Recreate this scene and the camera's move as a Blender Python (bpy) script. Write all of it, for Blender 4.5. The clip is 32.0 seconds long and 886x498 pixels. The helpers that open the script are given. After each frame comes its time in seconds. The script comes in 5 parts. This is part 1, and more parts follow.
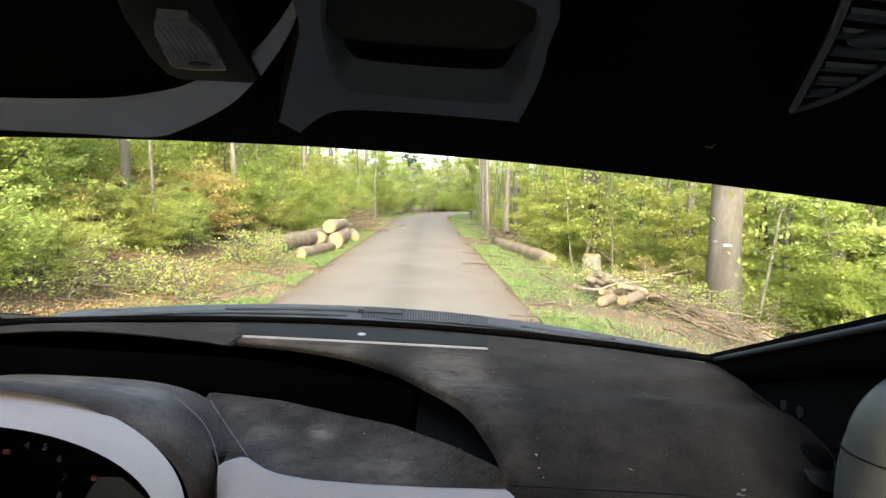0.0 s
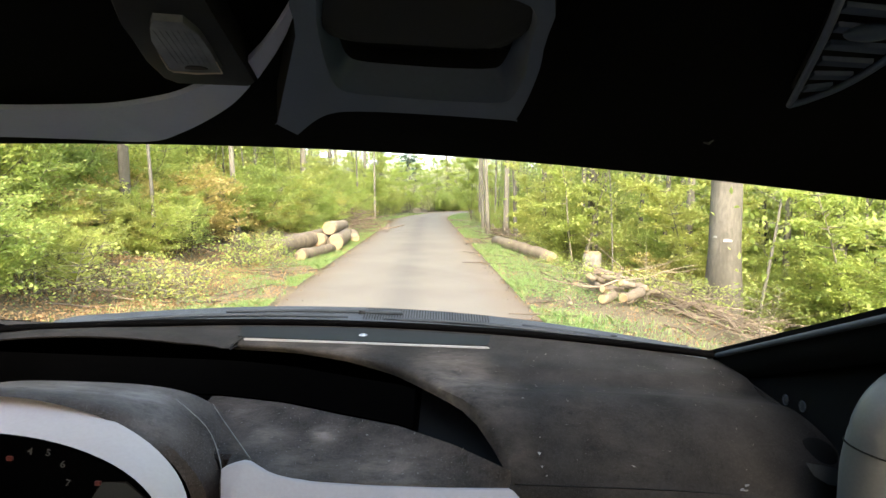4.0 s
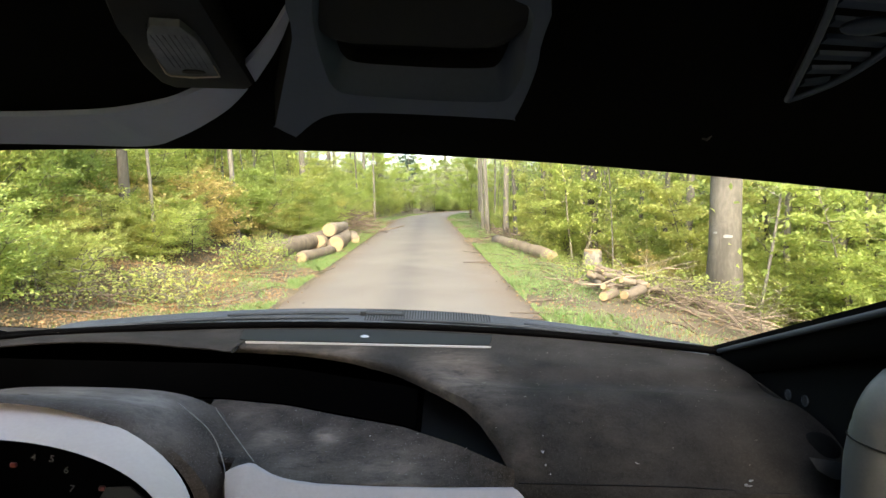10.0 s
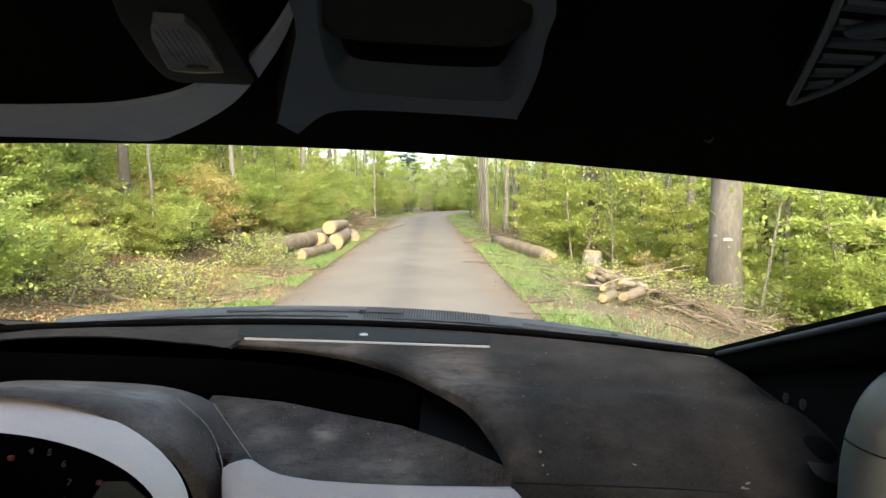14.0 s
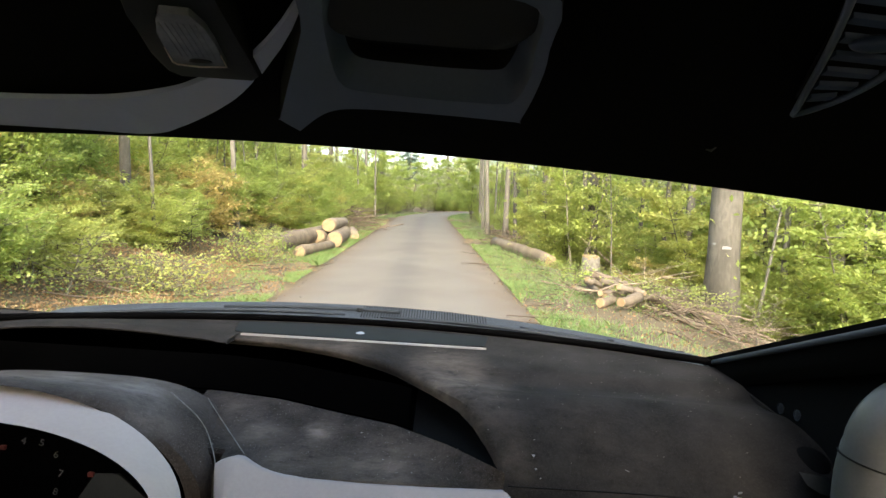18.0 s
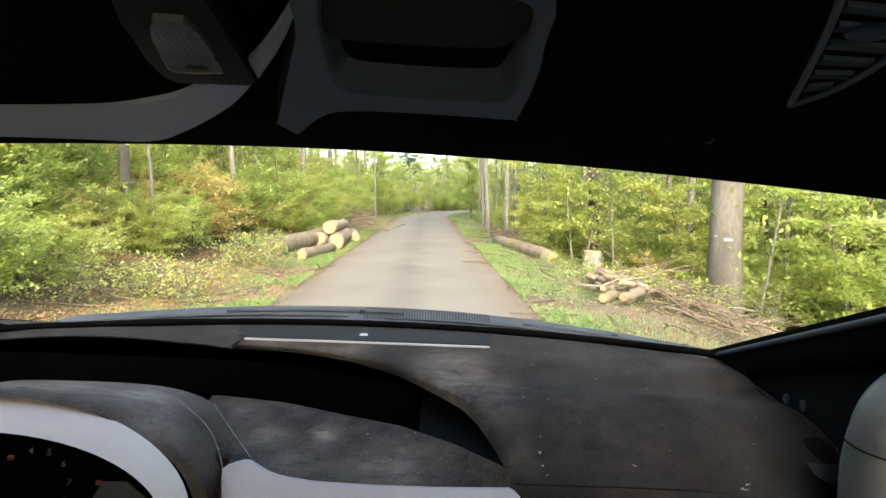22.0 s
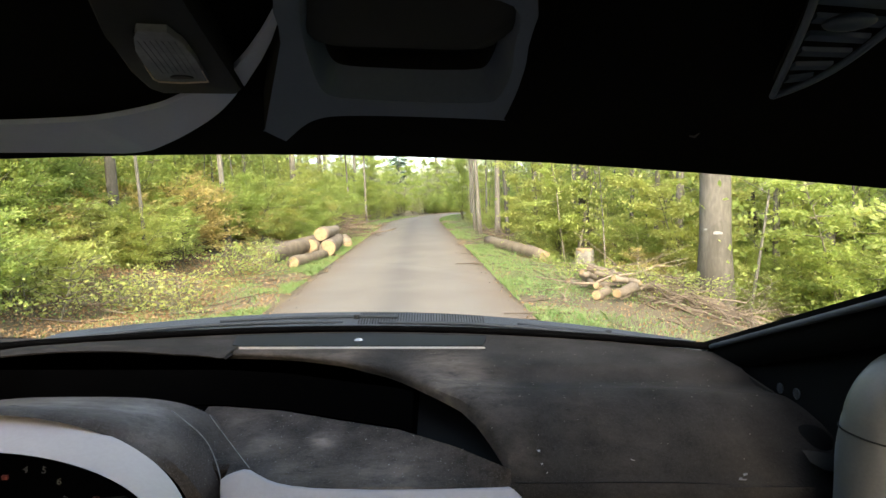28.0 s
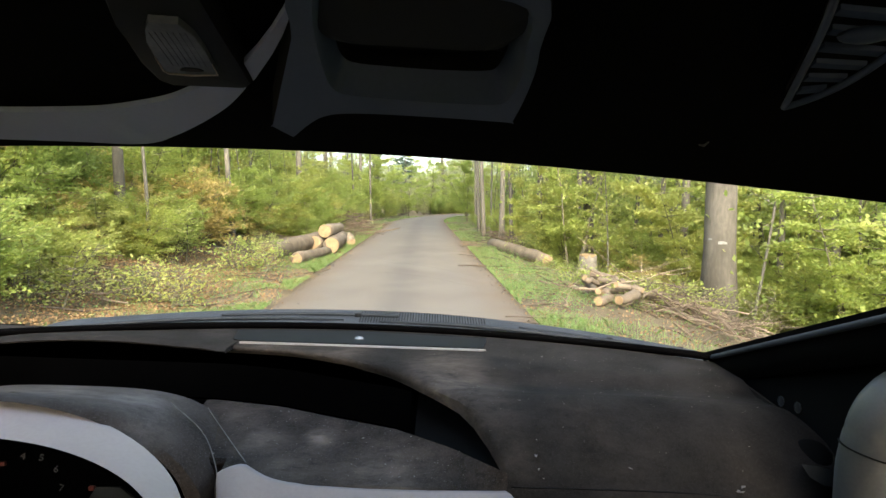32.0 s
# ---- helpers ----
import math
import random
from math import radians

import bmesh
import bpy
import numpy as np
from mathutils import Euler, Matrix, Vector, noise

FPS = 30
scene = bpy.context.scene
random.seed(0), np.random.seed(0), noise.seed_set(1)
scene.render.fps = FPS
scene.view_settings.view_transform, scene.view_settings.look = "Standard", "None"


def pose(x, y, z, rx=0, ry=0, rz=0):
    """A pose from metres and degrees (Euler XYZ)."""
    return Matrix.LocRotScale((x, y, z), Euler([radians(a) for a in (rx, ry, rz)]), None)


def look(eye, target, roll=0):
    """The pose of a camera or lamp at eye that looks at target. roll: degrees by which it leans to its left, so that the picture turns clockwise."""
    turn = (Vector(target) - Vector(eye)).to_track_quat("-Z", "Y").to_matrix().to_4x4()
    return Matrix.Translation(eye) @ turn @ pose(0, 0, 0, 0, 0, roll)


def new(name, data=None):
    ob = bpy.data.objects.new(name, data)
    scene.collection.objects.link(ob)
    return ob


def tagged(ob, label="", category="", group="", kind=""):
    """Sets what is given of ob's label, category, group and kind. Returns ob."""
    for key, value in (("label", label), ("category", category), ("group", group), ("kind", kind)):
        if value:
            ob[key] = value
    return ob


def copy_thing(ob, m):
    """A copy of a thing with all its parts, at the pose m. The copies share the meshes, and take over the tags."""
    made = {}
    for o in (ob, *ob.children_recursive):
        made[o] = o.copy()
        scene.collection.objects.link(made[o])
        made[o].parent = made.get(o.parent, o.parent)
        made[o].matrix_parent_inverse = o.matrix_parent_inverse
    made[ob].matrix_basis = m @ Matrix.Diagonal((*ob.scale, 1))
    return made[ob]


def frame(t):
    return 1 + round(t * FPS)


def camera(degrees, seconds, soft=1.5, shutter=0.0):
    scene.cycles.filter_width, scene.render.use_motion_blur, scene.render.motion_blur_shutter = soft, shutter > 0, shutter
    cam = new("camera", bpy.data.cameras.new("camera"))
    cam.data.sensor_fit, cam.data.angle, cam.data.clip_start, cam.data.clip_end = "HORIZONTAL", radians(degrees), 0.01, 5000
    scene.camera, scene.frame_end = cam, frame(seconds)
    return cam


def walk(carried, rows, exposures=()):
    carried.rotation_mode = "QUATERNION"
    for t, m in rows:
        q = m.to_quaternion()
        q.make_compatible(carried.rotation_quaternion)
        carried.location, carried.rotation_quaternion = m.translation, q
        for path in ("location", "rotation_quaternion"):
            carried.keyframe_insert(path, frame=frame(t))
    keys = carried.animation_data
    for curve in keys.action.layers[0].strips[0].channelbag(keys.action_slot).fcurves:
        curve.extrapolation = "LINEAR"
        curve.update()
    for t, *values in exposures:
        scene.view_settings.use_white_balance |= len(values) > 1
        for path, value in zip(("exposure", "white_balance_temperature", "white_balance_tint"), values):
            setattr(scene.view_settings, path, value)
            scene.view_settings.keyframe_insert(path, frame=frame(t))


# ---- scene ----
# Camera: held in one spot inside the car, it rolls and sways a little.
cam = camera(80.0, 32.0, soft=1.5)
PATH = [
    (0.0, -0.0000, 0.0000, 1.3000, 84.40, -0.60, -0.00),
    (0.5, -0.0006, 0.0001, 1.3006, 84.24, 0.03, -0.10),
    (1.0, 0.0004, -0.0003, 1.3001, 84.26, -1.27, 0.13),
    (1.5, 0.0001, 0.0001, 1.3005, 84.28, -1.86, 0.16),
    (2.0, -0.0002, -0.0002, 1.2999, 84.34, -3.18, 0.23),
    (2.5, -0.0000, -0.0002, 1.3004, 84.19, -1.88, 0.16),
    (3.0, -0.0001, 0.0000, 1.3001, 84.50, -0.35, 0.31),
    (3.5, 0.0005, 0.0001, 1.3003, 84.36, 0.57, -0.05),
    (5.5, 0.0002, 0.0001, 1.3001, 84.42, -1.93, 0.05),
    (6.0, 0.0005, 0.0002, 1.3002, 84.31, -2.18, 0.18),
    (6.5, -0.0001, -0.0001, 1.3009, 84.26, -2.05, 0.16),
    (7.0, 0.0003, 0.0002, 1.3000, 84.44, -2.32, 0.16),
    (7.5, -0.0003, 0.0001, 1.3003, 84.33, -1.20, 0.08),
    (8.0, 0.0009, 0.0001, 1.3005, 84.20, -0.88, 0.20),
    (8.5, 0.0000, -0.0002, 1.3002, 84.29, -0.49, 0.04),
    (9.0, 0.0003, -0.0001, 1.3000, 84.30, 0.48, -0.02),
    (9.5, 0.0000, -0.0003, 1.3009, 84.26, 0.29, -0.05),
    (10.0, 0.0006, -0.0000, 1.3002, 84.38, 1.15, -0.12),
    (10.5, -0.0000, 0.0002, 1.2998, 84.32, -0.23, 0.01),
    (11.0, -0.0002, -0.0001, 1.3003, 84.31, -2.71, 0.27),
    (11.5, -0.0000, 0.0000, 1.3001, 84.47, -3.47, 0.24),
    (12.0, 0.0006, -0.0000, 1.3002, 84.29, 0.14, -0.01),
    (12.5, 0.0001, 0.0001, 1.3000, 84.35, -0.20, -0.04),
    (13.0, 0.0001, 0.0003, 1.2995, 84.40, -0.25, -0.02),
    (13.5, 0.0010, -0.0005, 1.2999, 84.43, 0.86, -0.05),
    (14.0, -0.0001, -0.0003, 1.2996, 84.31, 0.39, -0.07),
    (14.5, 0.0009, 0.0000, 1.2997, 84.38, 0.02, 0.02),
    (16.5, -0.0004, 0.0001, 1.3008, 84.32, 0.19, -0.14),
    (17.0, 0.0001, -0.0000, 1.2999, 84.40, -0.32, -0.11),
    (17.5, 0.0001, 0.0001, 1.3001, 84.32, -0.53, -0.07),
    (18.0, -0.0002, 0.0004, 1.3003, 84.36, -1.23, -0.02),
    (18.5, 0.0001, 0.0006, 1.2996, 84.47, -1.45, -0.04),
    (19.0, 0.0000, 0.0004, 1.3000, 84.18, 0.03, -0.00),
    (19.5, -0.0003, 0.0000, 1.3003, 84.20, -0.86, -0.09),
    (20.0, 0.0004, 0.0003, 1.2997, 84.33, 1.18, -0.23),
    (20.5, -0.0001, -0.0005, 1.3002, 84.30, 1.31, -0.27),
    (21.0, -0.0001, -0.0001, 1.3000, 84.32, 1.16, -0.19),
    (21.5, 0.0001, -0.0003, 1.3000, 84.25, 1.60, -0.17),
    (22.0, 0.0004, 0.0000, 1.3005, 84.29, 0.31, -0.02),
    (22.5, 0.0007, -0.0001, 1.3002, 84.33, -0.49, 0.09),
    (23.0, -0.0002, -0.0001, 1.3001, 84.43, 0.70, -0.14),
    (23.5, 0.0007, 0.0003, 1.3001, 84.35, 0.04, 0.04),
    (24.0, 0.0006, -0.0003, 1.2999, 84.13, 2.23, -0.22),
    (24.5, 0.0004, 0.0002, 1.3003, 84.27, 1.28, -0.14),
    (25.0, 0.0002, 0.0001, 1.3001, 84.16, 0.91, -0.15),
    (25.5, 0.0005, -0.0004, 1.3000, 84.45, -0.69, -0.36),
    (27.5, -0.0000, 0.0004, 1.3005, 83.32, 2.73, -1.13),
    (28.0, 0.0007, -0.0010, 1.2997, 84.56, 2.18, -1.04),
    (28.5, 0.0007, -0.0007, 1.3000, 84.39, 0.79, -0.56),
    (29.0, 0.0011, -0.0010, 1.3000, 84.55, 1.57, -0.26),
    (29.5, 0.0005, -0.0002, 1.2991, 84.62, 1.73, -0.15),
    (30.0, 0.0011, -0.0001, 1.2995, 84.21, 1.36, -0.06),
    (30.5, 0.0006, -0.0007, 1.2993, 84.36, 0.65, -0.08),
    (31.0, 0.0002, 0.0004, 1.3004, 84.17, 1.77, -0.61),
    (31.5, -0.0003, 0.0003, 1.2998, 84.43, 0.59, -0.52),
    (32.0, 0.0001, 0.0004, 1.2997, 84.67, 0.33, -0.51),
]
STOPS = [(0, 2.33), (1, 2.12), (2, 2.16), (3, 2.51), (6, 2.43), (7, 2.28), (8, 2.16), (9, 2.03), (10, 2.28), (11, 2.24), (12, 2.24), (13, 2.03), (14, 2.16), (17, 2.2), (18, 2.16), (19, 1.99), (20, 1.94), (21, 2.43), (22, 2.33), (23, 2.51), (24, 2.46), (25, 2.2), (28, 2.16), (29, 2.2), (30, 2.03), (31, 2.03), (32, 1.98)]
OFFSET = 0.55
walk(cam, [(t, pose(*p)) for t, *p in PATH], exposures=[(float(t), s + OFFSET, 7000, 9) for t, s in STOPS])

# World, sun
world = bpy.data.worlds.new("sky")
scene.world = world
world.use_nodes = True
_n = world.node_tree.nodes
sky = _n.new("ShaderNodeTexSky")
sky.sky_type, sky.sun_disc = "NISHITA", False
SUN_EL, SUN_ROT = radians(38), radians(177)
sky.sun_elevation, sky.sun_rotation = SUN_EL, SUN_ROT
sky.air_density, sky.dust_density = 1.0, 3.0
_n["Background"].inputs[1].default_value = 0.15
world.node_tree.links.new(sky.outputs[0], _n["Background"].inputs[0])
sun = new("sun", bpy.data.lights.new("sun", "SUN"))
sun.data.energy, sun.data.angle, sun.data.color = 1.15, radians(45), (1.0, 0.94, 0.84)
_d = Vector((math.sin(SUN_ROT) * math.cos(SUN_EL), math.cos(SUN_ROT) * math.cos(SUN_EL), math.sin(SUN_EL)))
sun.matrix_world = look(_d * 60, (0, 0, 0))


# ---- materials ----
def nodes_of(name):
    m = bpy.data.materials.new(name)
    m.use_nodes = True
    nt = m.node_tree
    return m, nt.nodes, nt.links, nt.nodes["Principled BSDF"]


def surface(name, c1, c2, rough=0.7, metal=0.0, fine=60.0, coarse=6.0, bump=0.15, speck=None, per_object=0.0, stretch=None, spec=0.5):
    """Two colours mixed by a coarse and a fine noise, with relief; speck: (colour, amount, threshold) of light dust or dirt."""
    m, n, l, p = nodes_of(name)
    tc = n.new("ShaderNodeTexCoord")
    src = tc.outputs["Object"]
    if stretch:
        mp = n.new("ShaderNodeMapping")
        mp.inputs["Scale"].default_value = stretch
        l.new(src, mp.inputs[0])
        src = mp.outputs[0]
    a, b = n.new("ShaderNodeTexNoise"), n.new("ShaderNodeTexNoise")
    for t, s, d in ((a, coarse, 4), (b, fine, 3)):
        t.inputs["Scale"].default_value, t.inputs["Detail"].default_value = s, d
        l.new(src, t.inputs["Vector"])
    mix = n.new("ShaderNodeMath")
    mix.operation = "MULTIPLY_ADD"
    l.new(a.outputs[0], mix.inputs[0])
    mix.inputs[1].default_value = 0.65
    half = n.new("ShaderNodeMath")
    half.operation = "MULTIPLY"
    half.inputs[1].default_value = 0.35
    l.new(b.outputs[0], half.inputs[0])
    l.new(half.outputs[0], mix.inputs[2])
    fac = mix.outputs[0]
    if per_object:
        oi = n.new("ShaderNodeObjectInfo")
        add = n.new("ShaderNodeMath")
        add.operation = "MULTIPLY_ADD"
        l.new(oi.outputs["Random"], add.inputs[0])
        add.inputs[1].default_value = per_object
        l.new(fac, add.inputs[2])
        sub = n.new("ShaderNodeMath")
        sub.operation = "SUBTRACT"
        l.new(add.outputs[0], sub.inputs[0])
        sub.inputs[1].default_value = per_object / 2
        fac = sub.outputs[0]
    ramp = n.new("ShaderNodeValToRGB")
    ramp.color_ramp.elements[0].position, ramp.color_ramp.elements[1].position = 0.32, 0.68
    ramp.color_ramp.elements[0].color, ramp.color_ramp.elements[1].color = (*c1, 1), (*c2, 1)
    l.new(fac, ramp.inputs[0])
    col = ramp.outputs[0]
    if speck:
        v = n.new("ShaderNodeTexNoise")
        v.inputs["Scale"].default_value, v.inputs["Detail"].default_value = fine * 3, 2
        l.new(src, v.inputs["Vector"])
        r2 = n.new("ShaderNodeValToRGB")
        cut = speck[2] if len(speck) > 2 else 0.68
        r2.color_ramp.elements[0].position, r2.color_ramp.elements[1].position = cut, cut + 0.08
        l.new(v.outputs[0], r2.inputs[0])
        k = n.new("ShaderNodeMath")
        k.operation = "MULTIPLY"
        k.inputs[1].default_value = speck[1]
        l.new(r2.outputs[0], k.inputs[0])
        mx = n.new("ShaderNodeMixRGB")
        l.new(k.outputs[0], mx.inputs[0])
        l.new(col, mx.inputs[1])
        mx.inputs[2].default_value = (*speck[0], 1)
        col = mx.outputs[0]
    l.new(col, p.inputs["Base Color"])
    p.inputs["Roughness"].default_value, p.inputs["Metallic"].default_value = rough, metal
    p.inputs["Specular IOR Level"].default_value = spec
    if bump:
        bp = n.new("ShaderNodeBump")
        bp.inputs["Strength"].default_value, bp.inputs["Distance"].default_value = bump, 0.4 / fine
        l.new(fac if not speck else b.outputs[0], bp.inputs["Height"])
        l.new(bp.outputs[0], p.inputs["Normal"])
    return m


def foliage(name, colours, through_light=0.45, rough=0.5):
    """Thin leaves: colour differs from plant to plant and from leaf to leaf, and light shines through."""
    m, n, l, p = nodes_of(name)
    oi, geo = n.new("ShaderNodeObjectInfo"), n.new("ShaderNodeNewGeometry")
    add = n.new("ShaderNodeMath")
    add.operation = "MULTIPLY_ADD"
    l.new(oi.outputs["Random"], add.inputs[0])
    add.inputs[1].default_value = 0.55
    sc = n.new("ShaderNodeMath")
    sc.operation = "MULTIPLY"
    sc.inputs[1].default_value = 0.45
    l.new(geo.outputs["Random Per Island"], sc.inputs[0])
    l.new(sc.outputs[0], add.inputs[2])
    ramp = n.new("ShaderNodeValToRGB")
    els = ramp.color_ramp.elements
    while len(els) < len(colours):
        els.new(0.5)
    for i, c in enumerate(colours):
        els[i].position, els[i].color = i / (len(colours) - 1), (*c, 1)
    l.new(add.outputs[0], ramp.inputs[0])
    l.new(ramp.outputs[0], p.inputs["Base Color"])
    p.inputs["Roughness"].default_value = rough
    tr = n.new("ShaderNodeBsdfTranslucent")
    l.new(ramp.outputs[0], tr.inputs[0])
    ms = n.new("ShaderNodeMixShader")
    ms.inputs[0].default_value = through_light
    l.new(p.outputs[0], ms.inputs[1])
    l.new(tr.outputs[0], ms.inputs[2])
    l.new(ms.outputs[0], n["Material Output"].inputs[0])
    return m


def pane_glass(name):
    m, n, l, p = nodes_of(name)
    t, g, f, ms = (n.new("ShaderNodeBsdfTransparent"), n.new("ShaderNodeBsdfGlossy"), n.new("ShaderNodeLayerWeight"), n.new("ShaderNodeMixShader"))
    t.inputs[0].default_value = (0.95, 0.97, 0.96, 1)
    g.inputs["Roughness"].default_value = 0.03
    k, q = n.new("ShaderNodeMath"), n.new("ShaderNodeMath")
    k.operation, q.operation = "POWER", "MULTIPLY_ADD"
    l.new(f.outputs["Facing"], k.inputs[0])
    k.inputs[1].default_value = 4.0
    l.new(k.outputs[0], q.inputs[0])
    q.inputs[1].default_value, q.inputs[2].default_value = 0.25, 0.015
    l.new(q.outputs[0], ms.inputs[0])
    l.new(t.outputs[0], ms.inputs[1])
    l.new(g.outputs[0], ms.inputs[2])
    l.new(ms.outputs[0], n["Material Output"].inputs[0])
    return m


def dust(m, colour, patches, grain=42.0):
    """Clouds of pale dust rubbed into a surface, some only painting it brighter: patches of (centre, radius, amount).
    """
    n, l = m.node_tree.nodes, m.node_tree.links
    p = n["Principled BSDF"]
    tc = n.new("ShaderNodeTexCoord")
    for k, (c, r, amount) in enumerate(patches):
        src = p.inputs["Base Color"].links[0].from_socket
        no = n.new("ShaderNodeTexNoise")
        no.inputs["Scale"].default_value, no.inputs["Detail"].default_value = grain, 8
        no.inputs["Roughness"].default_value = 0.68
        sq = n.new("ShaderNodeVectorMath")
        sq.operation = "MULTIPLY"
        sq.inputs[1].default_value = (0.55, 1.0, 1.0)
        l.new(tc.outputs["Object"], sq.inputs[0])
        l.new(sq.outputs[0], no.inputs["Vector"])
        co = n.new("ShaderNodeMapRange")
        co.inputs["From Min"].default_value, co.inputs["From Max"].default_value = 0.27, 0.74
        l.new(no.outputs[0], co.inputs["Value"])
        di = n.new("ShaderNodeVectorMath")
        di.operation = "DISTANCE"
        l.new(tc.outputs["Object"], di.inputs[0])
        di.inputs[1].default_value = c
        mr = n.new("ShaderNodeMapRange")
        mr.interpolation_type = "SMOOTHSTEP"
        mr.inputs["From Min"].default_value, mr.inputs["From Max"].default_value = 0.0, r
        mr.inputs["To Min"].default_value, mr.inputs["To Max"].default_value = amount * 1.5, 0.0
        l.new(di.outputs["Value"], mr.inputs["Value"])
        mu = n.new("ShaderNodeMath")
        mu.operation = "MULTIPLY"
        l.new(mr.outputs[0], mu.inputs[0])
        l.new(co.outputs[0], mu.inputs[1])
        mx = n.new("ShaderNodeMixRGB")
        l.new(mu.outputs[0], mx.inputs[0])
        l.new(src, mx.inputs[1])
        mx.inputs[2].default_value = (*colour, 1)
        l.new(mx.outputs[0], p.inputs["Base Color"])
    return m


# Patches at x -0.30 and -0.17 paint in brightness beside the trim strip.
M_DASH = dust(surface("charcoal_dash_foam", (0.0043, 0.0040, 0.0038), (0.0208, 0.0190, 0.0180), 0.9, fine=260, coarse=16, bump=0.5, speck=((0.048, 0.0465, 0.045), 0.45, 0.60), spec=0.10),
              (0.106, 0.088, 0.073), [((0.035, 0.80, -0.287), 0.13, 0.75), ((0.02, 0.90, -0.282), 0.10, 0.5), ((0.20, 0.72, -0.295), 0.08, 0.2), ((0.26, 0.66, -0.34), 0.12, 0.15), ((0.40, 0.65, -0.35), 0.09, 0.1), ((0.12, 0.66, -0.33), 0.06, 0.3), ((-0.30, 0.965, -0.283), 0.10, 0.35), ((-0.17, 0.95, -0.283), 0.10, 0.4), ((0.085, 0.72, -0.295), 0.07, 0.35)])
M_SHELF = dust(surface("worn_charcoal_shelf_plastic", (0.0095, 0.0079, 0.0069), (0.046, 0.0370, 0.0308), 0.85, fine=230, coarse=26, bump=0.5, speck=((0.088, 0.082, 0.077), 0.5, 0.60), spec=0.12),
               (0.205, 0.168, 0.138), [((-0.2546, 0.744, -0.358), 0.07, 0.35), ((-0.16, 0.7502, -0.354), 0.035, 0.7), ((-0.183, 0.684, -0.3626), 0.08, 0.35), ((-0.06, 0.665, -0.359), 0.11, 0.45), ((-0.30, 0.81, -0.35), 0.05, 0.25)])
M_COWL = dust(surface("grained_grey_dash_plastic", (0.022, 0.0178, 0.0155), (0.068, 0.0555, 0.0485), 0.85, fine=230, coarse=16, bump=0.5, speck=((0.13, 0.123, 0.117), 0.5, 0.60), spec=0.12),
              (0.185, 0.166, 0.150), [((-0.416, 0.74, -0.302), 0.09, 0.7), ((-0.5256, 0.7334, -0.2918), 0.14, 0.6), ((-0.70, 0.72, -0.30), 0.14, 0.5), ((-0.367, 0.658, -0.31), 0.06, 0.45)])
M_BLACK = surface("matt_black_plastic", (0.003, 0.0032, 0.0035), (0.006, 0.006, 0.006), 0.75, fine=300, coarse=9, bump=0.1, spec=0.12)
M_GLOSS = surface("gloss_black_display", (0.0005, 0.0005, 0.0006), (0.001, 0.001, 0.0012), 0.5, fine=90, coarse=5, bump=0.0, spec=0.0)
M_WIPER = surface("dark_slate_wiper_plastic", (0.014, 0.0175, 0.022), (0.025, 0.030, 0.037), 0.7, fine=200, coarse=8, bump=0.1, spec=0.15)
M_SILVER = surface("satin_silver_plastic", (0.345, 0.292, 0.264), (0.405, 0.345, 0.312), 0.5, metal=0.0, fine=200, coarse=5, bump=0.05)
M_PANEL = surface("satin_blue_grey_panel_plastic", (0.25, 0.219, 0.211), (0.295, 0.263, 0.254), 0.7, metal=0.0, fine=200, coarse=5, bump=0.03)
M_STRIP = surface("polished_trim_strip", (0.22, 0.215, 0.22), (0.29, 0.28, 0.285), 0.4, metal=0.3, fine=200, coarse=10, bump=0.02)
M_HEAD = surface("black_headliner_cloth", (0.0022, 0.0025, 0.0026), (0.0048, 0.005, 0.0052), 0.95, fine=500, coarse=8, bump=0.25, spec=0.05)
M_TRIM = surface("slate_grey_roof_plastic", (0.37, 0.42, 0.58), (0.42, 0.475, 0.65), 0.5, fine=350, coarse=7, bump=0.12)
M_CONSOLE = surface("dark_slate_console_plastic", (0.050, 0.075, 0.126), (0.064, 0.094, 0.155), 0.5, fine=350, coarse=7, bump=0.12)
M_LENS = surface("milky_lamp_lens", (0.098, 0.110, 0.132), (0.155, 0.172, 0.20), 0.25, fine=260, coarse=40, bump=0.5)
M_RUBBER = surface("black_window_seal", (0.004, 0.0045, 0.005), (0.008, 0.009, 0.010), 0.7, fine=250, coarse=8, bump=0.1, spec=0.12)
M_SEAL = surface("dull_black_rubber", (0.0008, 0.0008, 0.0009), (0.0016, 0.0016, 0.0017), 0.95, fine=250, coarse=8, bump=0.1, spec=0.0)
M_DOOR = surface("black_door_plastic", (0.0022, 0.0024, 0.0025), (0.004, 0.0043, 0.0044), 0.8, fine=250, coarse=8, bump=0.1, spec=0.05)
M_EDGE = surface("dark_slate_pillar_edge", (0.026, 0.031, 0.037), (0.042, 0.048, 0.056), 0.7, fine=250, coarse=8, bump=0.1, spec=0.15)
M_SCUTTLE = surface("weathered_blue_grey_scuttle_plastic", (0.017, 0.0215, 0.027), (0.036, 0.043, 0.052), 0.65, fine=160, coarse=14, bump=0.25, speck=((0.14, 0.145, 0.15), 0.35), spec=0.25)
M_PAINT = surface("dark_blue_grey_car_paint", (0.03, 0.035, 0.045), (0.04, 0.046, 0.058), 0.3, fine=60, coarse=3, bump=0.0)
M_HANDLE = surface("grey_handle_plastic", (0.052, 0.053, 0.051), (0.078, 0.078, 0.075), 0.5, fine=300, coarse=12, bump=0.1)
# Near-zero black paints in the shade of the recess and dial tunnel.
M_VOID = surface("recess_shade_black", (0.0004, 0.0004, 0.0004), (0.0008, 0.0008, 0.0008), 0.9, fine=90, coarse=5, bump=0.0, spec=0.0)
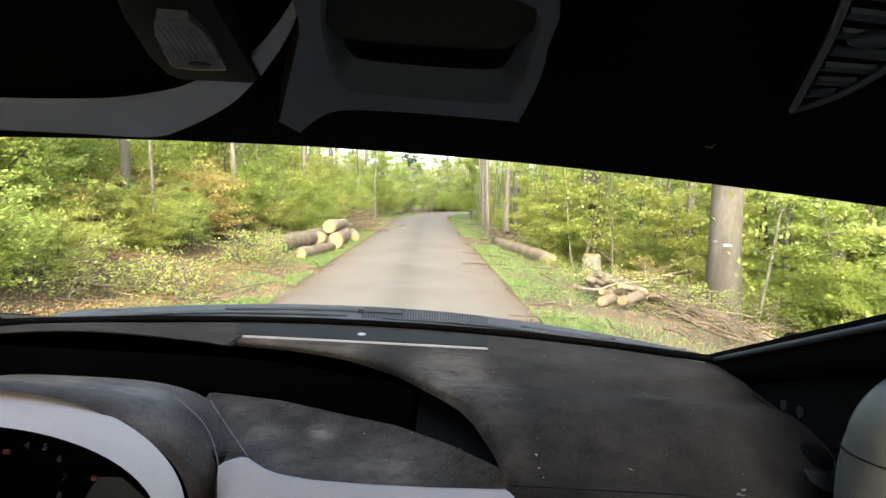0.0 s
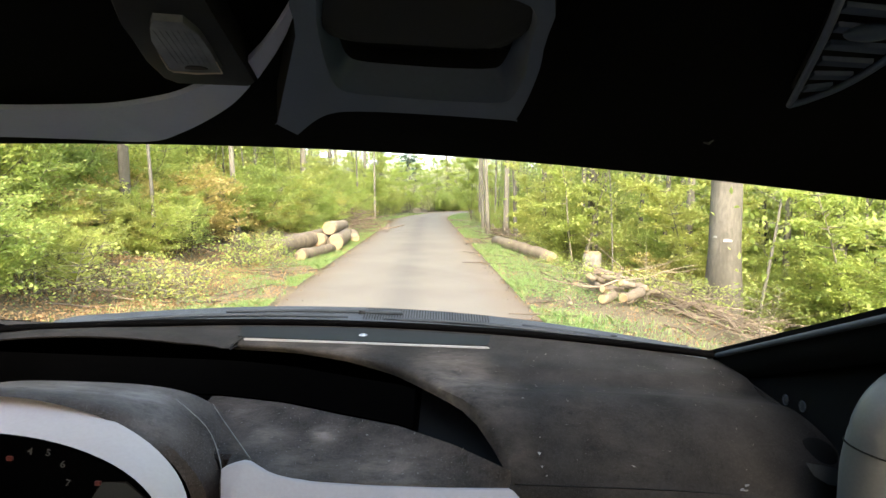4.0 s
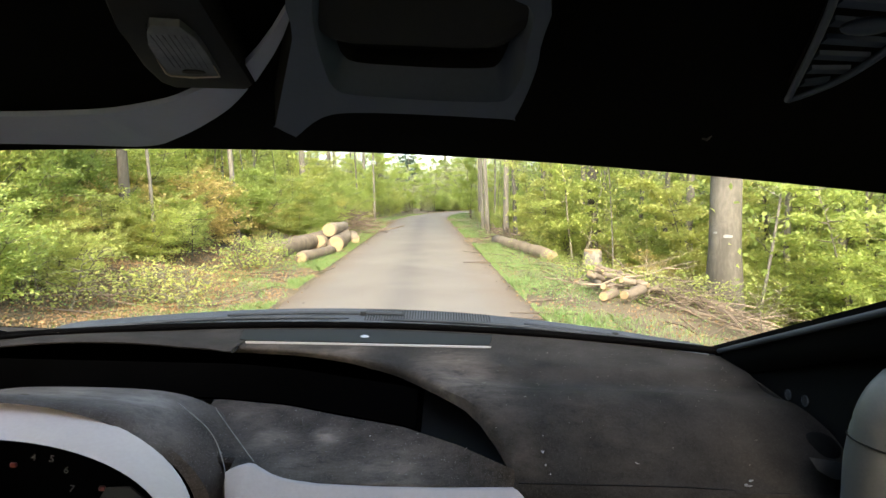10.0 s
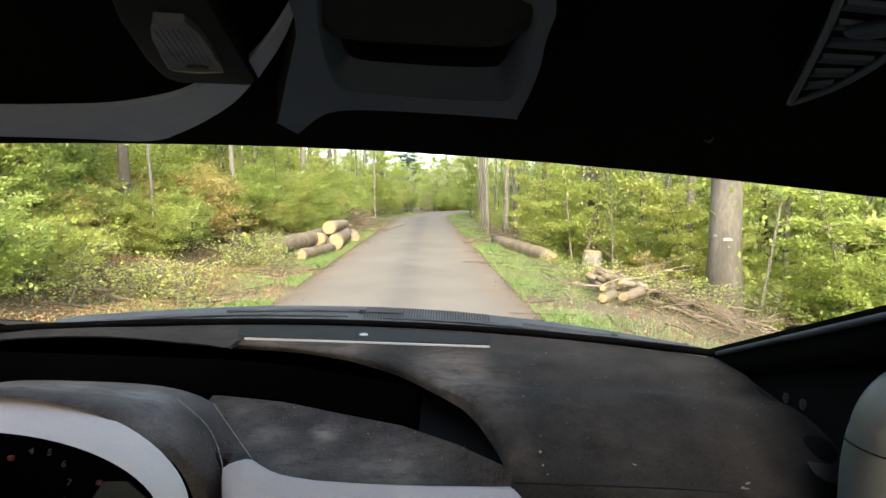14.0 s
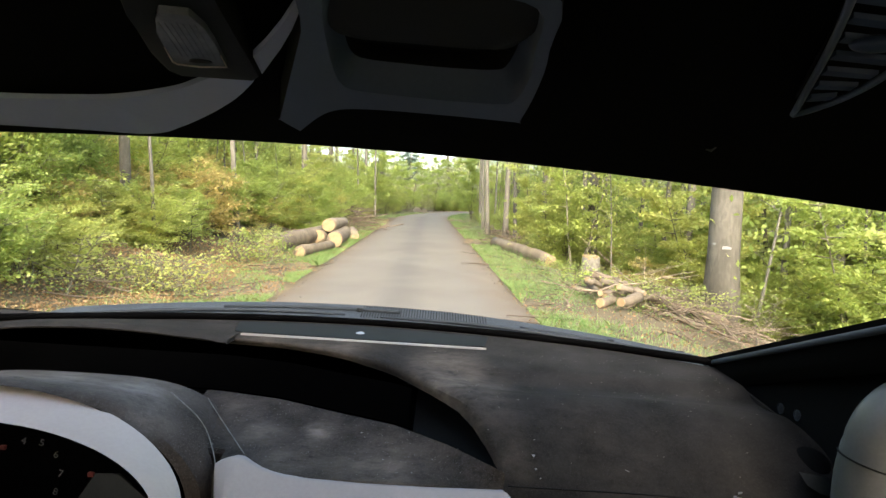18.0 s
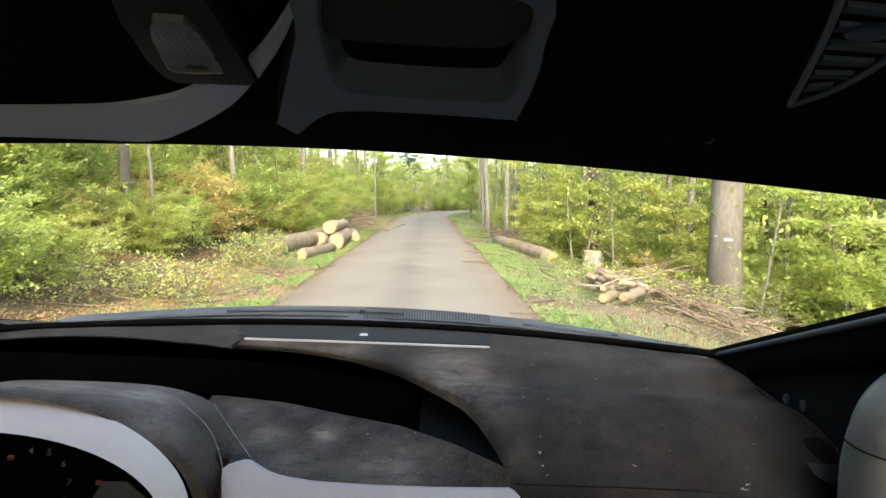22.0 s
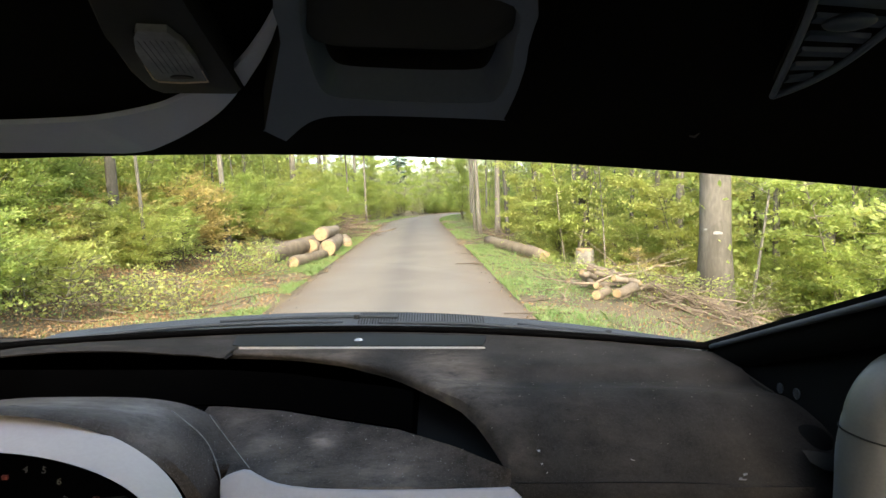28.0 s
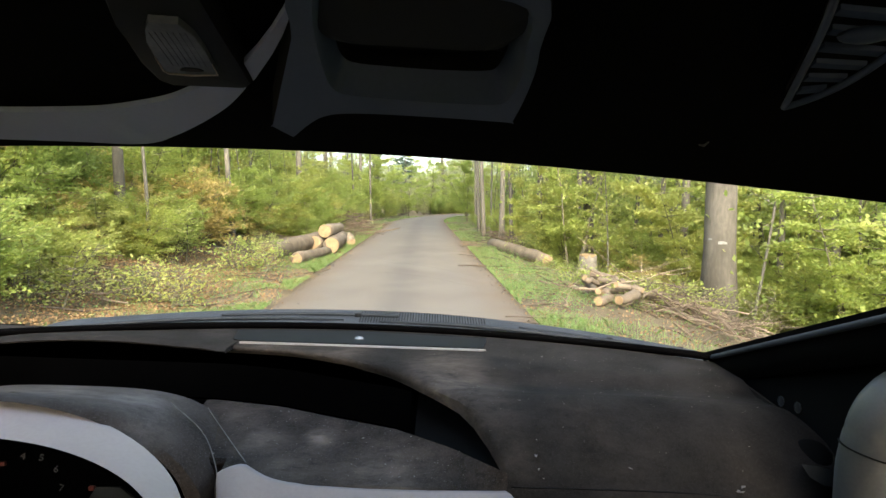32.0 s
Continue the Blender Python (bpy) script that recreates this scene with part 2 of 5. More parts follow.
M_HOUSING = surface("dark_grey_lamp_housing", (0.012, 0.0135, 0.015), (0.02, 0.022, 0.024), 0.6, fine=300, coarse=12, bump=0.1, spec=0.2)
M_RED = surface("red_dial_mark", (0.06, 0.006, 0.005), (0.08, 0.01, 0.007), 0.5, fine=100, coarse=5, bump=0)
M_PALE = surface("faded_dial_print", (0.02, 0.02, 0.02), (0.034, 0.034, 0.034), 0.6, fine=100, coarse=5, bump=0)
M_PIPING = surface("pale_worn_seam", (0.07, 0.065, 0.058), (0.19, 0.178, 0.16), 0.8, fine=500, coarse=60, bump=0.2)
M_CRUMB = surface("dried_mud_fleck", (0.10, 0.095, 0.088), (0.2, 0.19, 0.175), 0.9, fine=300, coarse=60, bump=0.1)
M_GLASS = pane_glass("windscreen_glass")
M_ROAD = surface("worn_gravelly_asphalt", (0.096, 0.086, 0.074), (0.141, 0.127, 0.110), 0.9, fine=45, coarse=0.6, bump=0.6, speck=((0.25, 0.235, 0.21), 0.5))


def road_wear(m):
    """Dark middle strip between paler wheel tracks, and brown dirt along both edges."""
    n, l = m.node_tree.nodes, m.node_tree.links
    p = n["Principled BSDF"]
    src = p.inputs["Base Color"].links[0].from_socket
    at = n.new("ShaderNodeAttribute")
    at.attribute_name = "lateral"
    wob = n.new("ShaderNodeTexNoise")
    wob.inputs["Scale"].default_value, wob.inputs["Detail"].default_value = 1.6, 6
    tc = n.new("ShaderNodeTexCoord")
    l.new(tc.outputs["Object"], wob.inputs["Vector"])
    add = n.new("ShaderNodeMath")
    add.operation = "MULTIPLY_ADD"
    l.new(wob.outputs[0], add.inputs[0])
    add.inputs[1].default_value = 0.5
    l.new(at.outputs["Fac"], add.inputs[2])
    ramp = n.new("ShaderNodeValToRGB")
    els = ramp.color_ramp.elements
    for pos, v in ((0.30, 1.0), (0.55, 0.62), (0.8, 1.0)):
        els.new(pos)
    for e, (pos, c) in zip(els, ((0.25, (0.74, 0.75, 0.78)), (0.50, (1.0, 0.99, 0.98)), (0.85, (1.12, 1.08, 1.02)), (1.10, (0.97, 0.88, 0.79)), (1.3, (0.80, 0.64, 0.49)))):
        e.position, e.color = min(pos / 1.35, 1.0), (*[min(x, 1.0) for x in c], 1)
    sc = n.new("ShaderNodeMath")
    sc.operation = "DIVIDE"
    sc.inputs[1].default_value = 1.35
    l.new(add.outputs[0], sc.inputs[0])
    l.new(sc.outputs[0], ramp.inputs[0])
    mx = n.new("ShaderNodeMixRGB")
    mx.blend_type, mx.inputs[0].default_value = "MULTIPLY", 1.0
    l.new(src, mx.inputs[1])
    l.new(ramp.outputs[0], mx.inputs[2])
    l.new(mx.outputs[0], p.inputs["Base Color"])


road_wear(M_ROAD)
M_GROUND = surface("leaf_strewn_forest_soil", (0.05, 0.043, 0.024), (0.155, 0.118, 0.068), 0.95, fine=22, coarse=0.9, bump=0.7, speck=((0.30, 0.21, 0.125), 0.6))
M_BARK = surface("grey_beech_bark", (0.07, 0.062, 0.048), (0.185, 0.168, 0.137), 0.85, fine=28, coarse=3, bump=0.7, per_object=0.25, stretch=(1, 1, 0.35), speck=((0.05, 0.048, 0.04), 0.7))
M_STEM = surface("young_stem_bark", (0.09, 0.08, 0.05), (0.19, 0.17, 0.11), 0.85, fine=40, coarse=3, bump=0.4, per_object=0.3)
M_TWIG = surface("dry_branch_wood", (0.075, 0.055, 0.037), (0.21, 0.158, 0.11), 0.85, fine=40, coarse=3, bump=0.4, per_object=0.5)
M_LOGBARK = surface("pale_stripped_log_bark", (0.095, 0.073, 0.05), (0.22, 0.175, 0.125), 0.85, fine=26, coarse=3, bump=0.5, per_object=0.2)
M_CUT = surface("fresh_cut_wood", (0.20, 0.13, 0.065), (0.31, 0.22, 0.12), 0.8, fine=60, coarse=12, bump=0.2)
M_LEAF = foliage("spring_beech_leaves", [(0.24, 0.315, 0.085), (0.335, 0.425, 0.11), (0.44, 0.485, 0.135), (0.52, 0.50, 0.175)], 0.62)
M_GOLD = foliage("golden_olive_young_leaves", [(0.30, 0.34, 0.09), (0.39, 0.42, 0.11), (0.45, 0.44, 0.12), (0.50, 0.43, 0.14)], 0.6)
# Paler and bluer than the near leaves: distance haze put into the colour.
M_LEAF_FAR = foliage("haze_paled_far_leaves", [(0.27, 0.31, 0.14), (0.36, 0.40, 0.18), (0.44, 0.46, 0.21), (0.51, 0.48, 0.25)], 0.5)
M_RUST = foliage("coppery_young_leaves", [(0.36, 0.30, 0.11), (0.48, 0.37, 0.14), (0.50, 0.42, 0.14), (0.57, 0.47, 0.2)], 0.5)
M_GRASS = foliage("verge_grass_blades", [(0.12, 0.22, 0.065), (0.165, 0.29, 0.085), (0.22, 0.34, 0.105), (0.31, 0.36, 0.15)], 0.45)
M_LITTER = foliage("dry_leaf_litter_flakes", [(0.16, 0.085, 0.04), (0.26, 0.155, 0.07), (0.36, 0.23, 0.115), (0.44, 0.31, 0.175)], 0.15, 0.8)
# Grey-green with distance haze mixed into the woodland colour.
M_RIDGE = surface("haze_toned_far_woodland", (0.10, 0.125, 0.085), (0.19, 0.215, 0.15), 0.95, fine=0.5, coarse=0.04, bump=0.8)
M_WHITE = surface("white_marking_paint", (0.16, 0.16, 0.15), (0.34, 0.34, 0.32), 0.8, fine=60, coarse=14, bump=0.3)
M_NEEDLE = foliage("dark_spruce_needles", [(0.02, 0.045, 0.02), (0.03, 0.065, 0.03), (0.045, 0.085, 0.035)], 0.15)
M_FLAP = surface("near_black_flap_plastic", (0.003, 0.0048, 0.0062), (0.005, 0.0075, 0.0095), 0.8, fine=300, coarse=8, bump=0.1)
# Darker than the console: the pocket's shade is put into this colour.
M_LINING = surface("pocket_shade_slate_plastic", (0.034, 0.056, 0.102), (0.046, 0.074, 0.132), 0.5, fine=300, coarse=8, bump=0.1)


# ---- mesh helpers ----
def mesh_ob(name, verts, faces, material, smooth=False):
    me = bpy.data.meshes.new(name)
    me.from_pydata([tuple(v) for v in verts], [], [tuple(f) for f in faces])
    me.materials.append(material)
    if smooth:
        me.polygons.foreach_set("use_smooth", [True] * len(me.polygons))
    me.update()
    return me


def part(name, me, parent, label="", m=None):
    ob = new(name, me)
    ob.parent = parent
    if m is not None:
        ob.matrix_basis = m
    return tagged(ob, label) if label else ob


def done(bm, name, material, smooth=True):
    bmesh.ops.recalc_face_normals(bm, faces=bm.faces)
    me = bpy.data.meshes.new(name)
    bm.to_mesh(me)
    bm.free()
    me.materials.append(material)
    if smooth:
        me.polygons.foreach_set("use_smooth", [True] * len(me.polygons))
        me.set_sharp_from_angle(angle=radians(38))
    return me


def curve_pts(pts, per=6, closed=False):
    """Catmull-Rom curve through the points."""
    pts = [Vector(p) for p in pts]
    n, out = len(pts), []
    for i in range(n if closed else n - 1):
        a, b, c, d = (pts[(i + k) % n] if closed else pts[min(max(i + k, 0), n - 1)] for k in (-1, 0, 1, 2))
        for j in range(per):
            t = j / per
            out.append(0.5 * ((2 * b) + (c - a) * t + (2 * a - 5 * b + 4 * c - d) * t * t + (3 * b - a - 3 * c + d) * t ** 3))
    if not closed:
        out.append(pts[-1])
    return out


def grid_mesh(name, rows, material, smooth=True, thick=0.0):
    """A sheet from rows of points; thick gives it a back."""
    n = len(rows[0])
    verts = [p for r in rows for p in r]
    faces = [(i * n + j, i * n + j + 1, (i + 1) * n + j + 1, (i + 1) * n + j) for i in range(len(rows) - 1) for j in range(n - 1)]
    bm = bmesh.new()
    vs = [bm.verts.new(p) for p in verts]
    for f in faces:
        bm.faces.new([vs[k] for k in f])
    if thick:
        bmesh.ops.recalc_face_normals(bm, faces=bm.faces)
        bmesh.ops.solidify(bm, geom=bm.faces[:], thickness=thick)
    return done(bm, name, material, smooth)


def tube_geo(points, radii, sides=8, caps=True):
    """Vertices and faces of a tapered tube along points."""
    pts = [Vector(p) for p in points]
    verts, faces = [], []
    ref = Vector((0.31, 0.17, 0.93))
    for i, p in enumerate(pts):
        d = (pts[min(i + 1, len(pts) - 1)] - pts[max(i - 1, 0)]).normalized()
        if abs(d.dot(ref)) > 0.95:
            ref = Vector((0.93, 0.2, 0.3))
        u = d.cross(ref).normalized()
        v = d.cross(u)
        for k in range(sides):
            a = 2 * math.pi * k / sides
            verts.append(p + (u * math.cos(a) + v * math.sin(a)) * radii[i])
    for i in range(len(pts) - 1):
        for k in range(sides):
            q = (k + 1) % sides
            faces.append((i * sides + k, i * sides + q, (i + 1) * sides + q, (i + 1) * sides + k))
    if caps:
        faces.append(tuple(range(sides))[::-1])
        faces.append(tuple((len(pts) - 1) * sides + k for k in range(sides)))
    return verts, faces


def tube(name, points, radii, material, sides=8):
    if not hasattr(radii, "__len__"):
        radii = [radii] * len(points)
    v, f = tube_geo(points, radii, sides)
    return mesh_ob(name, v, f, material, True)


def box(name, lo, hi, material, bevel=0.004):
    bm = bmesh.new()
    c, s = [(a + b) / 2 for a, b in zip(lo, hi)], [b - a for a, b in zip(lo, hi)]
    bmesh.ops.create_cube(bm, size=1, matrix=Matrix.Translation(c) @ Matrix.Diagonal((*s, 1)))
    if bevel:
        bmesh.ops.bevel(bm, geom=bm.edges[:], offset=bevel, segments=2, affect="EDGES", profile=0.6)
    return done(bm, name, material)


def prism(name, outline, lower, upper, material, bevel=0.002):
    """A solid between two surfaces lower(x, y) and upper(x, y) inside an outline."""
    bm = bmesh.new()
    a = [bm.verts.new((p[0], p[1], lower(p[0], p[1]))) for p in outline]
    b = [bm.verts.new((p[0], p[1], upper(p[0], p[1]))) for p in outline]
    n = len(outline)
    fa = bm.faces.new(a)
    bm.faces.new(b[::-1])
    for i in range(n):
        bm.faces.new((a[i], b[i], b[(i + 1) % n], a[(i + 1) % n]))
    if bevel:
        bmesh.ops.bevel(bm, geom=[e for e in fa.edges], offset=bevel, segments=2, affect="EDGES", profile=0.6)
    bmesh.ops.triangulate(bm, faces=[f for f in bm.faces if len(f.verts) > 4])
    return done(bm, name, material)


# ---- the car, seen from inside ----
EYE = 1.30          # the eye above the ground
XC = -0.15          # the car's middle line
car = tagged(new("car"), "dark-trimmed hatchback with a dusty charcoal dashboard, standing on the forest road", "car")
car.matrix_basis = Matrix.Translation((0, 0, EYE)) @ pose(0, 0, 0, 0, 2.4, 0) @ Matrix.Translation((0, 0, -EYE))
UP = Matrix.Translation((0, 0, EYE))


def cpart(name, me, label="", parent=None):
    """A part of the car, its mesh laid out round the eye."""
    if parent is None:
        return part(name, me, car, label, UP)
    return part(name, me, parent, label)


def base_y(x):
    return 1.10 - 0.307 * (x - XC) ** 2


def head(x, y):
    """Underside of the headliner."""
    return 0.0446 - 0.135 * (x + 0.16) ** 2 + 0.293 * (head_y(x) - max(y, 0.20))


def head_y(x):
    return 0.55 - 0.55 * (x + 0.16) ** 2


def interp(x, xs, ys):
    return float(np.interp(x, xs, ys))


LIP_X = (-0.86, -0.405, -0.385, -0.26, -0.154, -0.058, -0.012, 0.028, 0.067, 0.10)
LIP_Y = (1.0, 1.0, 0.941, 0.930, 0.896, 0.840, 0.785, 0.742, 0.694, 0.645)
TOP_Y = (0.630, 0.641, 0.65, 0.672, 0.69, 0.705, 0.72, 0.74, 0.77, 0.80, 0.835, 0.87, 1.2)
TOP_Z = (-0.374, -0.361, -0.350, -0.330, -0.314, -0.303, -0.295, -0.288, -0.2845, -0.2922, -0.2968, -0.2830, -0.282)


def dash_top(x, y):
    z = interp(y, TOP_Y, TOP_Z)
    if 0.74 < y < 0.90:
        w = min(1.0, max(0.0, (x + 0.02) / 0.16))
        z = z * w + interp(y, (0.74, 0.78, 0.90), (-0.288, -0.2845, -0.282)) * (1 - w)
    fall = max(0.0, (x - 0.30) / 0.23) ** 2
    return z - 0.004 * fall - 0.013 * fall * min(1.0, max(0.0, (0.85 - y) / 0.12))


# upper dash: one moulding from the windscreen to its lip, with the passenger side rolling down
rows = []
for x in sorted(set([*np.linspace(-0.86, 0.53, 72)] + [0.0995, 0.1005])):
    y0 = base_y(x) + 0.01
    y1 = (interp(x, LIP_X, LIP_Y) if x < -0.385 else sum(interp(x + q, LIP_X, LIP_Y) for q in (-0.02, -0.01, 0.0, 0.01, 0.02)) / 5 if x < 0.07 and x > -0.36 else interp(x, LIP_X, LIP_Y)) if x < 0.1 else 0.641
    row, lip = [], interp(x, (-0.20, -0.04), (0.5, 1.0))
    for k in range(30):
        s = k / 29
        y = y0 + (y1 - y0) * (s ** 0.8)
        roll = max(0.0, 1 - (y - y1) / 0.075) ** 2 * 0.0125 * lip * min(1.0, max(0.0, (0.10 - x) / 0.08))
        row.append((x, y, dash_top(x, y) - roll))
    if x < 0.1:
        # the lip rounds over towards the recess
        fade = 0.035 * min(1.0, (0.1 - x) / 0.06)
        row = [tuple(c * (1 + fade * max(0.0, 1 - (p[1] - y1) / 0.032) ** 2) for c in p) for p in row]
        x, y1 = row[-1][:2]
    z1 = row[-1][2]
    if x < 0.1:
        row += [(x, y1 - 0.0003, z1 - 0.0003), (x, y1 + 0.002, z1 - 0.0008), (x, y1 + 0.012, z1 - 0.002 * lip), (x, max(y1 + 0.03, 0.98), z1 - 0.004 * lip)]
    else:
        row += [(x, 0.636, -0.366), (x, 0.633, -0.375), (x, 0.63, -0.45), (x, 0.66, -0.62)]
    rows.append([(px + 0.026 * max(0.0, (px - 0.30) / 0.23) ** 1.5 * min(1.0, max(0.0, (0.80 - py) / 0.10)), py, pz) for px, py, pz in row])
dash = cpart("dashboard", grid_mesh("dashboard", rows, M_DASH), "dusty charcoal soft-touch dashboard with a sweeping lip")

# rounded right end of the dashboard
rows = [[(0.53, 1.0, -0.29), (0.53, 0.9, -0.288), (0.543, 0.75, -0.307), (0.556, 0.70, -0.326), (0.556, 0.65, -0.369), (0.556, 0.64, -0.45)],
        [(0.535, 1.0, -0.45), (0.535, 0.9, -0.45), (0.546, 0.75, -0.45), (0.559, 0.70, -0.45), (0.559, 0.65, -0.46), (0.559, 0.64, -0.48)]]
cpart("dash_end", grid_mesh("dash_end", rows, M_DASH, thick=0.004), parent=dash)

# crease along the passenger side
cpart("seam", tube("seam", [(x, 0.6408 - 0.02 * max(0.0, x - 0.24) ** 1.5, dash_top(x, 0.6408 - 0.02 * max(0.0, x - 0.24) ** 1.5) + 0.0002) for x in np.linspace(0.106, 0.50, 24)], 0.0010, M_BLACK, 6), parent=dash)

# defroster panel, trim strip and light sensor on top of the dash
outl = [(-0.385, 1.0), (-0.37, 0.992), (0.095, 0.992), (0.103, 1.02), (0.11, 1.062), (-0.15, 1.088), (-0.40, 1.066)]
cpart("defroster_panel", prism("defroster_panel", outl, lambda x, y: -0.2845, lambda x, y: -0.2805, M_RUBBER, 0.0), "flat black defroster panel", dash)
outl = [(-0.366, 0.9800), (-0.25, 0.9785), (0.09, 0.9758), (0.100, 0.9785), (0.09, 0.9805), (-0.25, 0.9812), (-0.355, 0.9808)]
cpart("trim_strip", prism("trim_strip", outl, lambda x, y: -0.285, lambda x, y: -0.2795, M_STRIP, 0.0005), "thin bright silver strip", dash)
bm = bmesh.new()
bmesh.ops.create_uvsphere(bm, u_segments=20, v_segments=10, radius=0.0095, matrix=Matrix.Translation((-0.148, 1.034, -0.281)) @ Matrix.Diagonal((1, 1, 0.34, 1)))
cpart("light_sensor", done(bm, "light_sensor", M_LENS), "small domed light sensor", dash)

# hood over the driver's display: an arched blade
rows = []
for x in np.linspace(-0.90, -0.372, 42):
    e = max(0.0, math.sin(math.pi * min(1.0, max(0.0, (x + 0.80) / 0.41)))) ** 0.75
    f = math.sqrt(max(0.0, min(1.0, (-0.392 - x) / 0.012)))
    zb = -0.2895 + 0.0160 * e + 0.0038 * min(1.0, max(0.0, (x + 0.46) / 0.06))
    yl = 0.925
    th = 0.0045 + 0.0015 * f
    rows.append([(x, 1.06, -0.2838), (x, 1.0, -0.2838 + 0.35 * (zb + th + 0.2838)), (x, yl + 0.03, zb + th + 0.001), (x, yl + 0.008, zb + th), (x, yl, zb + 0.5 * th), (x, yl + 0.002, zb), (x, yl + 0.03, zb - 0.001), (x, 1.0, zb - 0.004)])
rows.append([(-0.371, y, z - 0.002) for _, y, z in rows[-1]])
cpart("display_hood", grid_mesh("display_hood", rows, M_DASH), "raised hood over the driver's display", dash)

cpart("hood_end", box("hood_end", (-0.93, 0.86, -0.40), (-0.845, 1.08, -0.287), M_SEAL, 0.0), parent=dash)

# recess with the display; its shade is painted in as near-zero black
BACK_X = (-0.86, -0.36, -0.345, -0.245, -0.144, -0.051, 0.03, 0.099, 0.12)
BACK_Y = (0.86, 0.856, 0.854, 0.836, 0.797, 0.764, 0.71, 0.646, 0.638)
rows = []
for x in np.linspace(-0.86, 0.10, 40):
    yb = interp(x, BACK_X, BACK_Y)
    rows.append([(x, yb, -0.349), (x, max(yb, 1.0 - 0.001), -0.352), (x, max(yb + 0.01, 1.02), -0.345), (x, max(yb + 0.015, 1.03), -0.295)])
cpart("display_recess", grid_mesh("display_recess", rows[:35], M_VOID), "deep recess under the dash lip, its shade painted black", dash)
# A lighter black paints in the light caught by the recess end.
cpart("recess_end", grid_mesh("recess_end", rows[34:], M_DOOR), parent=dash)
rows = []
for x in np.linspace(-0.84, -0.030, 30):
    yb = interp(x, BACK_X, BACK_Y)
    rows.append([(x, yb + 0.012, -0.3485), (x, yb + 0.055, -0.303)])
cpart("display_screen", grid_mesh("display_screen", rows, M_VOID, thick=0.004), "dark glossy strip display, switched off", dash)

# lower tier of the dash
rows = []
for x in np.linspace(-0.42, 0.101, 56):
    yb = interp(x, BACK_X, BACK_Y)
    yf = 0.640 if x > -0.272 else 0.70
    row = [(x, yb + 0.012, -0.353 - 1.2 * max(0.0, -0.372 - x)), (x, yb + 0.003, -0.3475 - 1.2 * max(0.0, -0.372 - x))]
    for k in range(9):
        s = k / 8
        y = yb + (yf - yb) * s
        row.append((x, y, -0.345 - 1.2 * max(0.0, -0.372 - x) - 0.020 * s - 0.004 * math.sin(math.pi * s) * (1 if x < 0.05 else 0)))
    row += [(x, yf - 0.005, -0.370), (x, yf - 0.007, -0.40), (x, yf, -0.60)]
    rows.append(row)
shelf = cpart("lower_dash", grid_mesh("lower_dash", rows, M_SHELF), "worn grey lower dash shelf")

# silver centre panel
TOP_EDGE = [(-0.2655, -0.3600), (-0.2640, -0.3500), (-0.2600, -0.3472), (-0.25, -0.3428), (-0.238, -0.3393), (-0.230, -0.3403), (-0.220, -0.3468), (-0.208, -0.3538), (-0.195, -0.3583), (-0.178, -0.3618), (-0.15, -0.3643), (-0.077, -0.3663), (0.0, -0.3663), (0.09, -0.3645), (0.098, -0.3640), (0.104, -0.3665), (0.113, -0.3755)]
rows = []
for x, z in TOP_EDGE:
    rows.append([(x, 0.642, z - 0.002), (x, 0.636, z - 0.0004), (x, 0.6335, z)] + [(x + 0.10 * d * max(0.0, x - 0.05) + d * min(1.0, max(0.0, (-0.22 - x) / 0.042)), 0.6335 - 2.4 * d, z - d) for d in (0.0008, 0.01, 0.025, 0.05)] + [(x, 0.50, -0.62)])
panel = cpart("centre_panel", grid_mesh("centre_panel", rows, M_PANEL), "satin silver centre panel")
cpart("panel_inlay", tube("panel_inlay", curve_pts([(x, 0.6335 - 2.4 * (-0.365 - z), z + 0.0006) for x, z in ((-0.19, -0.400), (-0.178, -0.3885), (-0.15, -0.385), (0.06, -0.384), (0.08, -0.392))], 5), 0.0012, M_TRIM, 6), parent=panel)


# instrument cowl: an arch between the ring and the display recess
def arch(cx, y, cz, a, b, n=56, lo=-62, hi=242, p=1.0):
    out = []
    for t in np.linspace(lo, hi, n):
        c, q = math.cos(radians(t)), math.sin(radians(t))
        out.append((cx + a * math.copysign(abs(c) ** p, c), y, cz + b * math.copysign(abs(q) ** p, q)))
    return out


secs = [arch(-0.555, 0.650, -0.42, 0.2465, 0.1480), arch(-0.555, 0.643, -0.42, 0.2525, 0.1505), arch(-0.555, 0.650, -0.42, 0.267, 0.153), arch(-0.553, 0.675, -0.42, 0.272, 0.149, p=0.95),
        arch(-0.55, 0.73, -0.42, 0.252, 0.129, p=0.76), arch(-0.545, 0.80, -0.42, 0.226, 0.1132, p=0.6), arch(-0.545, 0.815, -0.425, 0.222, 0.1098, p=0.6), arch(-0.54, 0.83, -0.44, 0.21, 0.085, p=0.6), arch(-0.54, 0.86, -0.46, 0.20, 0.06)]
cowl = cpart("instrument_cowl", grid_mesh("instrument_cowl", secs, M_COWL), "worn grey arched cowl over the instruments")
secs = [arch(-0.555, 0.652, -0.42, 0.2400, 0.1500), arch(-0.555, 0.645, -0.42, 0.2395, 0.1495), arch(-0.5549, 0.6445, -0.4199, 0.2393, 0.1491), arch(-0.55, 0.632, -0.417, 0.2335, 0.1390), arch(-0.54, 0.613, -0.411, 0.226, 0.124), arch(-0.531, 0.602, -0.4055, 0.211, 0.1115), arch(-0.53, 0.600, -0.405, 0.207, 0.1085), arch(-0.53, 0.606, -0.405, 0.204, 0.106)]
secs = [[tuple(Vector(p) * ((p[1] + 0.62 * (p[2] + 0.29)) / p[1])) for p in sec] for sec in secs]
